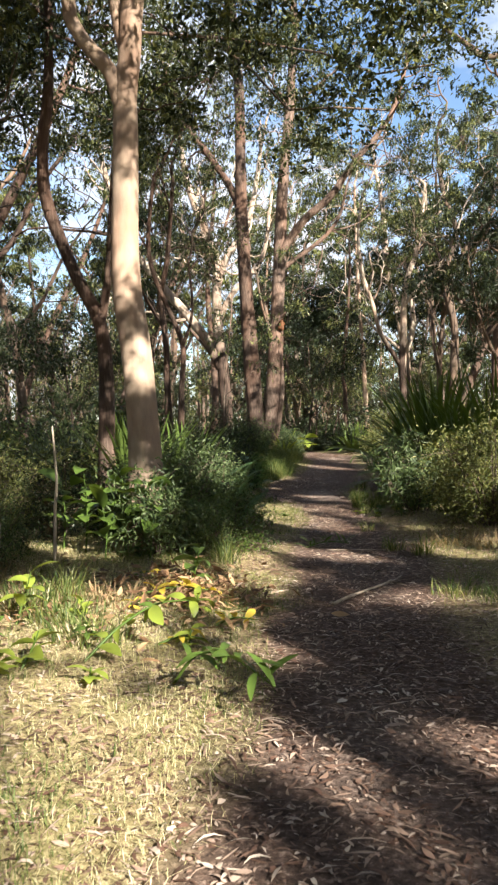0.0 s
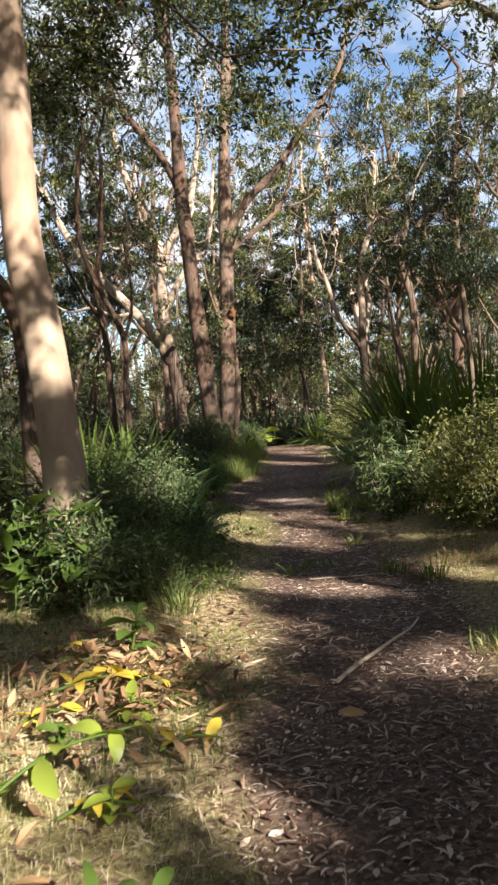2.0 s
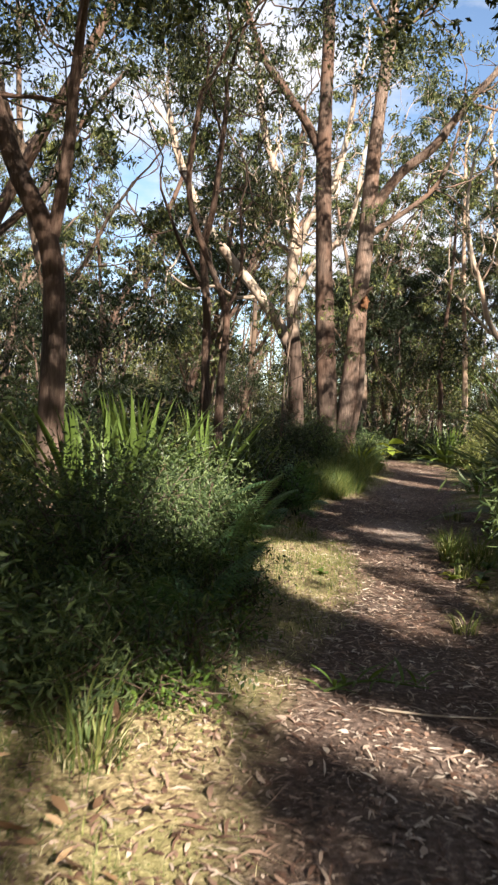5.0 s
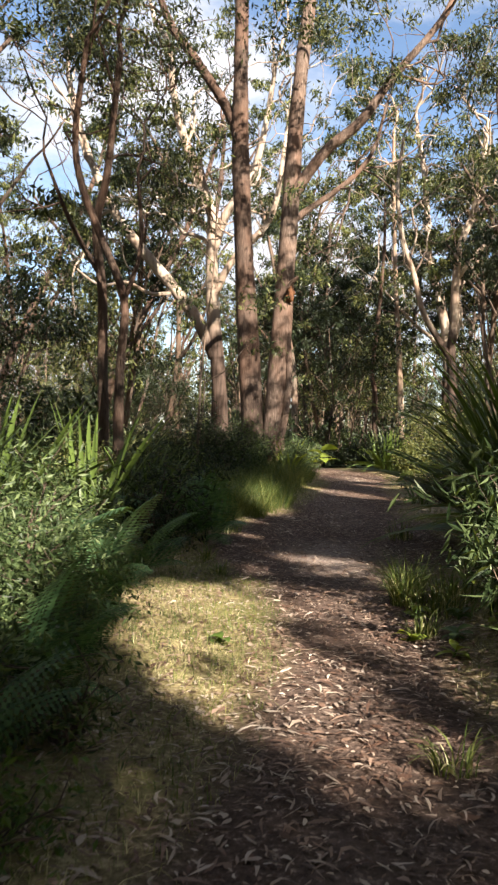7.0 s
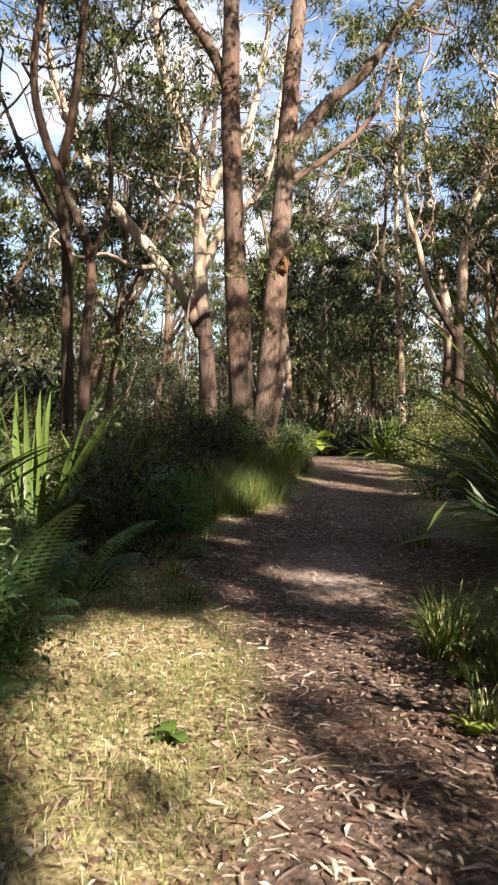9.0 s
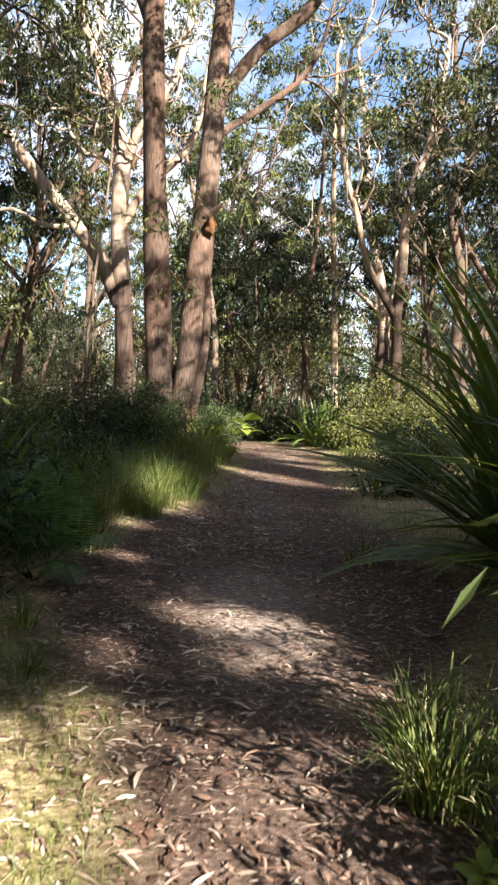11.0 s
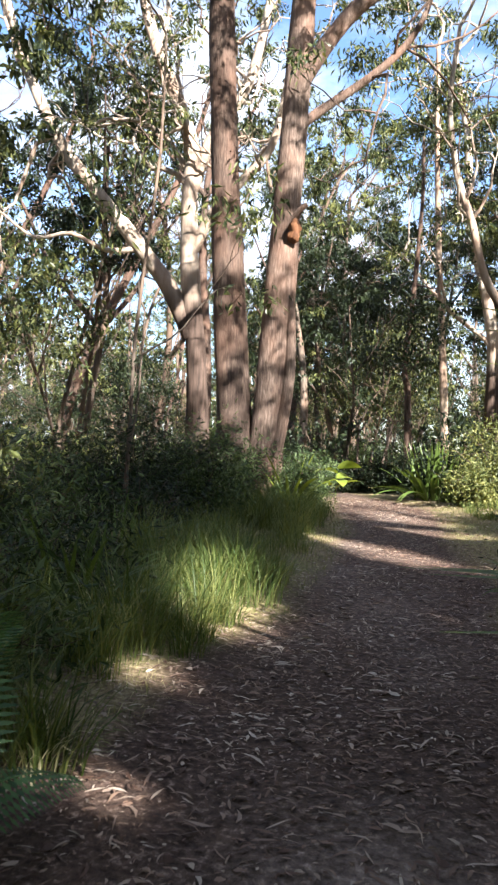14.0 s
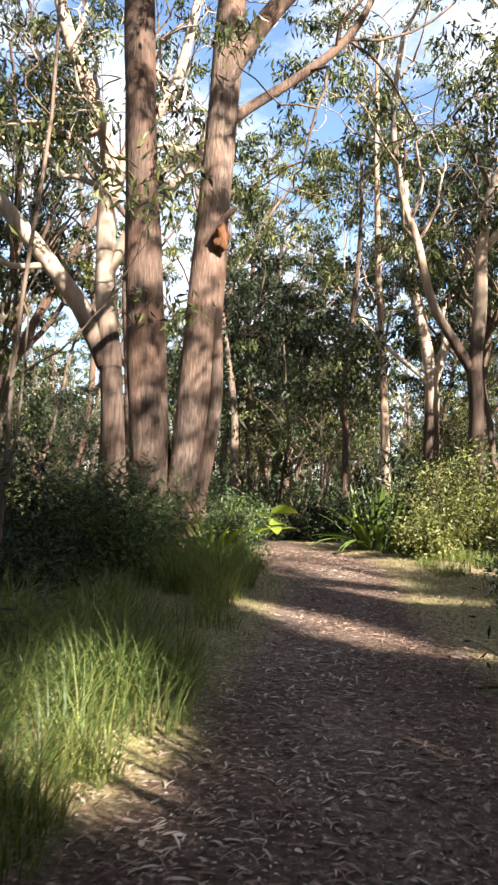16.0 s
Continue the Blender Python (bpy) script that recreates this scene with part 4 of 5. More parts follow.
for k, (x, y) in enumerate([(2.6, 14.4), (3.1, 16.3), (2.85, 15.4)]):
    shrub("shrub", "arching shrub with long drooping lance-shaped leaves", (x, y), 0.75, (1.25, 1.2, 1.05)[k], LEAF_SHRUB, 280 + k, 12, 9, 0.2, 0.016, 0.06, 0.5, 7, group="lance-leaved shrubs")


for k, (x, y, r, h) in enumerate([(0.3, 38.6, 0.9, 0.8), (1.1, 39.8, 0.9, 0.9), (2.2, 40.4, 0.9, 0.8), (3.3, 39.8, 0.9, 0.85), (-0.7, 37.2, 0.8, 0.8), (4.2, 40.2, 0.9, 1.0), (0.6, 41.5, 1.0, 1.2)]):
    shrub("shrub", "dark low shrub closing the view at the bend", (x, y), r, h, (LEAF_DARK, LEAF_SHRUB)[k % 3 == 1], 370 + k, 18, 18, 0.12, 0.022, 0.14, group="dark shrubs behind the bend")


def build_undergrowth():
    rng = np.random.default_rng(31)
    kinds = [shrub("shrub", "dark understorey shrub between the trunks", (-4.5, 30), 1.1, 1.3, LEAF_DARK, 301, 10, 11, 0.2, 0.03, 0.18, twigs=3, group="understorey shrubs"),
             shrub("shrub", "green understorey shrub between the trunks", (-6, 26), 1.2, 1.2, LEAF_SHRUB, 302, 10, 11, 0.2, 0.03, 0.18, twigs=3, group="understorey shrubs"),
             shrub("shrub", "olive understorey shrub between the trunks", (5.6, 30.5), 1.1, 1.0, LEAF_OLIVE, 303, 10, 11, 0.2, 0.03, 0.18, twigs=3, group="understorey shrubs")]
    n = 0
    while n < 200:
        y = rng.uniform(25, 95) if n > 60 else rng.uniform(8, 34)
        x = rng.uniform(-1, 1) * (5 + 0.36 * y) + 1
        off = x - trail_x(y)
        if abs(off) < (2.6 if y < 36 else 1.3) or (off > 0 and y < 28 and off < 3.0) or math.hypot(x + 1.5, y - 10) < 1.6 or (y < 10 and abs(off) < 3.4) or (y < 33 and abs(off) < 5):
            continue
        t = copy_thing(kinds[rng.choice(3, p=[0.45, 0.3, 0.25])], pose(x, y, float(ground_z(x, y)) - 0.03, 0, 0, rng.uniform(0, 360)))
        s = rng.uniform(0.7, 1.3)
        t.scale = (s, s, s * rng.uniform(0.8, 1.2))
        n += 1


build_undergrowth()


def build_midstorey():
    """Small dense trees that darken the wood below the gum crowns."""
    rng = np.random.default_rng(61)
    kinds = []
    for k in range(3):
        t = gum_tree(("small dark dense understorey tree", "small olive understorey tree", "small leafy green understorey tree")[k], random_limbs(rng, 5.5, 0.07, 0.1, 4), BARK_DARK, (LEAF_DARK, LEAF_GUM, LEAF_DARK)[k], seed=900 + k, leaf_len=0.2, leaf_w=0.042, per=40, sides=6, shoots=4, depth=1, reach=1.5, spread=0.45, low=0.12, category="tree", group="understorey trees")
        kinds.append(t)
    spots = [(-7, 60), (3.2, 56), (-2.4, 64), (1.9, 41.5), (8, 66), (-7.5, 31), (-9.5, 37), (-6.4, 41), (-11, 30)]
    while len(spots) < 50:
        y = rng.uniform(52, 105)
        x = rng.uniform(-1, 1) * (4 + 0.36 * y) + 2
        if abs(x - trail_x(y)) > 1.2:
            spots.append((x, y))
    # unseen thickets beside and behind the walker, added to block low skylight
    while len(spots) < 96:
        x, y = rng.uniform(-28, 30), rng.uniform(-28, 36)
        if (x < -8 - 0.25 * max(0, y - 8)) or (x > 13 and y < 12) or y < -13:
            spots.append((x, y))
    for k, (x, y) in enumerate(spots):
        m = pose(x, y, float(ground_z(x, y)) - 0.05, 0, 0, rng.uniform(0, 360))
        s = rng.uniform(0.6, 1.25)
        t = kinds[k] if k < 3 else copy_thing(kinds[k % 3], m)
        t.scale = (s, s, s)
        if k < 3:
            t.matrix_basis = m @ Matrix.Scale(s, 4)


build_midstorey()


# ---- sword-leaved clumps ----
def blade_mesh(length, width, lean, bend, leaf, seed):
    rng = np.random.default_rng(seed)
    n = 9
    f = np.linspace(0, 1, n)
    a = lean + bend * f**1.6
    step = length / (n - 1)
    x = np.concatenate([[0], np.cumsum(np.sin(a[1:]) * step)])
    z = np.concatenate([[0], np.cumsum(np.cos(a[1:]) * step)])
    w = width * np.clip(np.minimum(0.55 + 1.2 * f, 1.0) * (1 - f**3.0), 0.02, 1)
    twist = rng.normal() * 0.5 * f
    mid = np.stack([x, np.zeros(n), z], 1)
    side = np.stack([np.cos(a) * np.sin(twist) * 0.6, np.cos(twist), -np.sin(a) * np.sin(twist) * 0.6], 1)
    up = np.stack([np.cos(a), np.zeros(n), -np.sin(a)], 1) * 0.25
    l, r = mid + (side - up) * w[:, None], mid - (side + up) * w[:, None]
    v = np.stack([l, mid, r], 1).reshape(-1, 3)
    q = [(3 * i + j, 3 * i + j + 1, 3 * i + j + 4, 3 * i + j + 3) for i in range(n - 1) for j in (0, 1)]
    return quads_mesh("blade", v, q, leaf)


def sword_clump(label, at, count, length, width, leaf, seed, spread=0.18, open_to=1.0, group="sword-leaved clumps"):
    rng = np.random.default_rng(seed)
    ob = thing("sword_plant", (at[0], at[1], float(ground_z(at[0], at[1])) - 0.03), label, "plant", group)
    kinds = [blade_mesh(length * rng.uniform(0.75, 1.15), width * rng.uniform(0.8, 1.2), open_to * (0.08 + 0.14 * k), 0.25 + 0.13 * k, leaf, seed + k) for k in range(7)]
    for i in range(count):
        k = int(rng.integers(0, 7))
        b = place("blade", kinds[k], ob)
        a = rng.uniform(0, 360)
        rr = spread * math.sqrt(rng.random())
        b.matrix_basis = pose(rr * math.cos(radians(a)), rr * math.sin(radians(a)), 0, 0, 0, a + rng.normal() * 20)
    return ob


SWORD = "clump of upright bright-green sword-shaped leaves"
for k, (x, y, c, ln) in enumerate([(-1.95, 14.0, 32, 1.9), (-2.5, 15.2, 32, 2.0), (-2.6, 17.6, 36, 2.1), (-2.0, 19.6, 36, 2.1), (-3.2, 19.0, 30, 2.0), (-1.5, 20.9, 26, 1.5)]):
    sword_clump(SWORD, (x, y), c + 20, ln * 0.88, 0.05, LEAF_SWORD, 400 + 10 * k, 0.25, 1.9)
sword_clump("huge dark clump of long arching sword-shaped leaves overhanging the trail", (3.75, 19.3), 130, 2.3, 0.045, LEAF_SWORD, 480, 0.3, 1.25)
sword_clump("tall dark clump of stiff upright sword-shaped leaves", (4.1, 19.9), 110, 3.0, 0.05, LEAF_SWORD, 485, 0.45, 0.5)
sword_clump("tall dark clump of stiff upright sword-shaped leaves", (5.2, 18.6), 100, 3.0, 0.05, LEAF_SWORD, 487, 0.45, 0.7)
sword_clump("dark clump of long arching sword-shaped leaves", (4.2, 17.6), 90, 2.4, 0.045, LEAF_SWORD, 490, 0.3, 1.2)
sword_clump("dark clump of long arching sword-shaped leaves", (4.0, 21.2), 90, 2.3, 0.045, LEAF_SWORD, 500, 0.3, 1.1)
sword_clump("broad clump of glossy sword-shaped leaves at the bend", (4.0, 36.9), 76, 1.5, 0.05, LEAF_SWORD, 510, 0.5, 1.2)
sword_clump("broad clump of glossy sword-shaped leaves at the bend", (4.9, 37.9), 60, 1.5, 0.05, LEAF_SWORD, 520, 0.5, 1.2)
sword_clump("low clump of sword-shaped leaves under the trees", (0.62, 31.7), 26, 1.1, 0.035, LEAF_LIME, 530, 0.15, 1.0)
sword_clump("low dark clump of strappy leaves in the long grass", (-1.2, 25.9), 40, 1.0, 0.022, LEAF_SWORD, 540, 0.2, 1.4)
sword_clump("low dark clump of strappy leaves in the long grass", (-0.9, 23.2), 40, 0.9, 0.02, LEAF_SWORD, 550, 0.2, 1.4)
sword_clump("low clump of strappy leaves beside the trail", (3.3, 25.2), 36, 0.8, 0.02, LEAF_SWORD, 560, 0.2, 1.5)


# ---- broad-leaved plants ----
def broad_leaf(length, width, leaf, fold=0.3, sag=0.5):
    n, v, q = 7, [], []
    for i in range(n):
        f = i / (n - 1)
        w = width * max(0.03, math.sin(math.pi * min(1, f * 0.93 + 0.05)) ** 0.75)
        z = 0.12 * length * math.sin(f * 2) - sag * length * f * f * 0.6
        v += [(f * length, w, z + fold * w), (f * length, 0, z), (f * length, -w, z + fold * w)]
    q = [(3 * i + j, 3 * i + j + 1, 3 * i + j + 4, 3 * i + j + 3) for i in range(n - 1) for j in (0, 1)]
    return quads_mesh("leaf", v, q, leaf)


def leafy_stem(name, label, at, pts, count, length, width, leaf, seed, group="", start=0.3, pitch=15):
    """A stem with broad leaves set alternately along it."""
    rng = np.random.default_rng(seed)
    ob = thing(name, (at[0], at[1], float(ground_z(at[0], at[1])) - 0.01), label, "plant", group)
    s = spline(pts, 0.06)
    g = Geo()
    tube(g, s, np.linspace(0.011, 0.004, len(s)), 6)
    place("stem", g.mesh("stem", LEAF_BROAD), ob)
    kinds = [broad_leaf(length * k, width * k, leaf, 0.25, sg) for k, sg in ((1, 0.5), (0.8, 0.7), (1.1, 0.35))]
    for i in range(count):
        f = start + (1 - start) * i / max(1, count - 1)
        p = s[min(len(s) - 1, int(f * (len(s) - 1)))]
        b = place("leaf", kinds[int(rng.integers(0, 3))], ob)
        b.matrix_basis = pose(p[0], p[1], p[2], rng.normal() * 18, -pitch + rng.normal() * 15, i * 137 + rng.normal() * 25)
    return ob


for k, (x, y, h, c) in enumerate([(-2.16, 9.6, 1.0, 11), (-1.68, 9.5, 0.95, 11), (-1.85, 9.2, 0.6, 8), (-1.35, 9.3, 0.85, 9), (-2.5, 9.9, 0.8, 8)]):
    leafy_stem("broadleaf_plant", "tall pale-stemmed plant with large rounded green leaves", (x, y), [(0, 0, 0), (0.02, 0.01, h * 0.5), (-0.02, 0.0, h)], c, 0.3, 0.105, LEAF_BROAD, 600 + k, "broad-leaved plants below the pale gum", 0.35)
leafy_stem("fallen_shoot", "bent yellow-green leafy shoot lying over the verge", (-1.15, 5.1), [(0, 0, 0.02), (0.2, 0.2, 0.2), (0.42, 0.45, 0.29), (0.7, 0.8, 0.24)], 12, 0.17, 0.045, LEAF_LIME, 620, "", 0.15, -5)
leafy_stem("fallen_shoot", "drooping green leafy shoot beside the trail", (-0.55, 4.8), [(0, 0, 0.02), (0.15, -0.1, 0.22), (0.35, -0.3, 0.27), (0.6, -0.5, 0.16)], 18, 0.22, 0.024, LEAF_BROAD, 621, "", 0.25, 12)
leafy_stem("fallen_shoot", "yellow-green leafy shoot in the sunny grass", (-1.9, 6.1), [(0, 0, 0.0), (0.05, 0.05, 0.2), (0.12, 0.0, 0.4)], 9, 0.2, 0.045, LEAF_LIME, 622)
leafy_stem("fallen_shoot", "yellow-green leafy shoot in the sunny grass", (-1.5, 4.9), [(0, 0, 0.0), (0.05, 0.05, 0.1), (0.12, 0.0, 0.25)], 7, 0.18, 0.045, LEAF_LIME, 623)
leafy_stem("fallen_shoot", "yellowing broad leaves on a fallen shoot", (-1.1, 7.1), [(0, 0, 0.05), (0.3, 0.05, 0.1), (0.6, 0.0, 0.08)], 11, 0.18, 0.042, LEAF_YELLOW, 624, "", 0.2)
for k, (x, y) in enumerate([(-1.35, 7.9), (-1.15, 6.6), (-0.75, 5.6), (-0.4, 6.3)]):
    leafy_stem("fallen_shoot", "yellowed leaves on a withered shoot in the litter", (x, y), [(0, 0, 0.03), (0.15, 0.04, 0.08), (0.32, 0.0, 0.07)], 5, 0.12, 0.028, LEAF_YELLOW, 630 + k, "withered shoots on the verge", 0.2)
leafy_stem("broadleaf_plant", "low green broad-leaved plant at the shrub's foot", (-0.75, 8.0), [(0, 0, 0), (0.05, 0, 0.18), (0.08, 0.02, 0.36)], 8, 0.24, 0.06, LEAF_BROAD, 625)
leafy_stem("broadleaf_plant", "bright lime broad leaf glowing in the distance", (1.65, 38.2), [(0, 0, 0), (0.02, 0, 0.35), (0.05, 0.0, 0.75)], 6, 0.62, 0.17, LEAF_LIME, 626)
leafy_stem("fallen_frond", "green leafy frond fallen on the trail", (0.49, 10.58), [(0, 0, 0.01), (0.25, 0.05, 0.08), (0.6, 0.1, 0.05)], 26, 0.18, 0.012, LEAF_BROAD, 627, "", 0.05, 25)
leafy_stem("weed", "small green weed growing on the verge", (0.27, 14.4), [(0, 0, 0), (0.01, 0, 0.03), (0.02, 0, 0.06)], 7, 0.12, 0.035, LEAF_BROAD, 628)


for k, (x, y, h, c) in enumerate([(-1.25, 5.5, 0.14, 8), (-1.6, 4.7, 0.18, 9), (-1.05, 4.7, 0.12, 7), (-1.95, 5.6, 0.2, 9), (-1.45, 6.2, 0.16, 8), (-2.2, 4.9, 0.16, 8), (-0.9, 6.3, 0.14, 7), (-0.55, 5.6, 0.16, 9), (1.75, 15.4, 0.08, 9), (1.95, 14.7, 0.08, 9), (1.6, 14.6, 0.06, 7), (-0.6, 6.7, 0.16, 8), (2.1, 15.3, 0.1, 9), (2.3, 14.9, 0.1, 9), (1.85, 14.2, 0.08, 8)]):
    leafy_stem("weed", "small bright-green leafy weed in the verge grass", (x, y), [(0, 0, 0), (0.02, 0.01, h * 0.5), (0.03, 0, h)], c, 0.13, 0.03, LEAF_LIME if k % 3 else LEAF_BROAD, 640 + k, "weeds on the verge")


def frond_mesh(length, bend, leaf):
    """A fern frond: a bowed stalk with rows of toothed leaflets."""
    g = Geo()
    n = 36
    f = np.linspace(0, 1, n)
    a = 0.35 + bend * f**1.3
    x, z = np.concatenate([[0], np.cumsum(np.sin(a[1:]))]) * length / n, np.concatenate([[0], np.cumsum(np.cos(a[1:]))]) * length / n
    stalk = np.stack([x, np.zeros(n), z], 1)
    tube(g, stalk, np.linspace(0.005, 0.001, n), 4)
    for i in range(8, n):
        reach = 0.3 * length * math.sin(math.pi * min(1.0, (i - 6) / (n - 4)) ** 0.6) + 0.012
        for side in (-1, 1):
            along = np.array([math.sin(a[i]), 0, math.cos(a[i])])
            out = np.array([0.25 * along[0], side, 0.25 * along[2] - 0.25])
            for k in range(4):
                p = stalk[i] + out * reach * k / 4
                tip = p + out * reach * 0.33
                wide = along * length * 0.016 * (1.1 - 0.2 * k)
                g.add([p, p + (tip - p) * 0.5 + wide, tip, p + (tip - p) * 0.5 - wide], [(0, 1, 2, 3)])
    return g.mesh("frond", leaf, False)


FROND_KINDS = [frond_mesh(0.8, 1.2, LEAF_FERN), frond_mesh(0.95, 0.9, LEAF_FERN), frond_mesh(0.65, 1.5, LEAF_FERN)]


def fern(at, count, size, seed):
    rng = np.random.default_rng(seed)
    ob = thing("fern", (at[0], at[1], float(ground_z(at[0], at[1])) - 0.02), "feathery blue-green bracken fern beside the trail", "fern", "ferns along the trail")
    for i in range(count):
        b = place("frond", FROND_KINDS[int(rng.integers(0, 3))], ob)
        k = size * rng.uniform(0.75, 1.15)
        b.matrix_basis = pose(rng.normal() * 0.08, rng.normal() * 0.08, 0, 0, rng.normal() * 12, i * 137.5 + rng.normal() * 20) @ Matrix.Scale(k, 4)


for k, (x, y, c, size) in enumerate([(-0.75, 14.7, 11, 1.1), (-0.95, 15.6, 11, 1.2), (-1.2, 13.9, 10, 1.3), (-0.75, 16.5, 10, 1.1), (-0.5, 19.4, 11, 1.1), (-0.75, 20.1, 10, 1.2), (-0.55, 12.9, 9, 0.9), (-0.6, 11.5, 9, 0.8), (-0.75, 10.7, 9, 0.8), (-1.6, 15.1, 10, 1.4)]):
    fern((x, y), c, size, 660 + k)
for k, (x, y, r, h) in enumerate([(-0.3, 10.6, 0.3, 0.3), (-0.2, 11.3, 0.3, 0.3), (-0.5, 11.9, 0.35, 0.4), (-0.35, 10.0, 0.25, 0.3), (-0.25, 12.3, 0.25, 0.28)]):
    shrub("shrub", "low straggling herb in the shaded verge", (x, y), r, h, (LEAF_SHRUB, LEAF_BROAD)[k % 2], 360 + k, 10, 7, 0.05, 0.01, 0.09, twigs=4, group="low herbs on the verge", category="herb")


# ---- sticks ----
def stick(name, label, pts, r0, r1, mat=None):
    p = np.array(pts, float)
    p[:, 2] += ground_z(p[:, 0], p[:, 1])
    s = spline(p, 0.08)
    g = Geo()
    tube(g, s - p[0], np.linspace(r0, r1, len(s)), 7, 0.12, len(pts))
    ob = place(name, g.mesh(name, mat or DEADWOOD))
    ob.location = p[0]
    return tagged(ob, label, "stick")


stick("fallen_stick", "long pale crooked stick lying across the trail", [(0.58, 7.18, 0.012), (0.72, 7.42, 0.016), (0.84, 7.6, 0.016), (1.1, 7.98, 0.015), (1.28, 8.25, 0.014), (1.39, 8.5, 0.01)], 0.017, 0.007)
stick("fallen_stick", "short pale stick in the leaf litter", [(0.0, 7.6, 0.012), (0.1, 7.72, 0.015), (0.2, 7.81, 0.012)], 0.014, 0.007)
stick("fallen_stick", "thin pale twig lying across the trail", [(0.75, 10.35, 0.01), (1.1, 10.3, 0.02), (1.5, 10.4, 0.01)], 0.008, 0.004)
stick("dead_stem", "pale dead stem standing in the scrub", [(-2.37, 9.0, 0), (-2.36, 9.0, 0.6), (-2.34, 9.0, 0.9), (-2.38, 9.0, 1.5)], 0.022, 0.01)
stick("dead_stem", "thin brown stem standing in the scrub", [(-2.75, 8.2, 0), (-2.72, 8.2, 0.5), (-2.78, 8.2, 0.75)], 0.016, 0.01)


# ---- grass and litter ----
def arching(geo, x, y, length, width, rng, way):
    """Long grass blades that bow over."""
    n = len(x)
    p = np.stack([x, y, ground_z(x, y) - 0.01], 1)
    a = way + rng.normal(size=n) * 0.6
    d = np.stack([np.cos(a), np.sin(a), np.zeros(n)], 1)
    w = np.stack([-np.sin(a), np.cos(a), np.zeros(n)], 1) * (width * rng.uniform(0.6, 1.3, (n, 1)))
    seg = (length * rng.uniform(0.45, 1.25, n))[:, None] / 4
    lean, bend = np.abs(rng.normal(size=(n, 1))) * 0.22, rng.uniform(0.15, 0.62, (n, 1))
    rows = [np.stack([p - w, p + w], 1)]
    for k, thin in enumerate((1.0, 0.85, 0.55, 0.08)):
        t = lean + bend * k
        p = p + seg * (d * np.sin(t) + np.array([0, 0, 1.0]) * np.cos(t))
        rows.append(np.stack([p - w * thin, p + w * thin], 1))
    i = np.arange(n)[:, None] * 10
    geo.add(np.concatenate(rows, 1).reshape(-1, 3), np.concatenate([i + np.array([2 * k, 2 * k + 1, 2 * k + 3, 2 * k + 2]) for k in range(4)]))


def blades(geo, x, y, length, width, rng, lean=0.5, way=None):
    n = len(x)
    z = ground_z(x, y) - 0.01
    p = np.stack([x, y, z], 1)
    a = rng.uniform(0, 2 * np.pi, n) if way is None else way + rng.normal(size=n) * 0.5
    d = np.stack([np.cos(a), np.sin(a), np.zeros(n)], 1)
    w = np.stack([-np.sin(a), np.cos(a), np.zeros(n)], 1) * (width * rng.uniform(0.6, 1.3, (n, 1)))
    ln = (length * rng.uniform(0.3, 1.3, n))[:, None]
    t = (lean * np.abs(rng.normal(size=n)))[:, None]
    mid = p + d * ln * t * 0.3 + np.array([0, 0, 1]) * ln * 0.6
    tip = p + d * ln * t + np.array([0, 0, 1]) * ln * np.clip(1.0 - 0.35 * t, 0.3, 1)
    v = np.stack([p - w, p + w, mid + w * 0.8, mid - w * 0.8, tip + w * 0.1, tip - w * 0.1], 1).reshape(-1, 3)
    i = np.arange(n)[:, None] * 6
    geo.add(v, np.concatenate([i + np.array([0, 1, 2, 3]), i + np.array([3, 2, 4, 5])]))


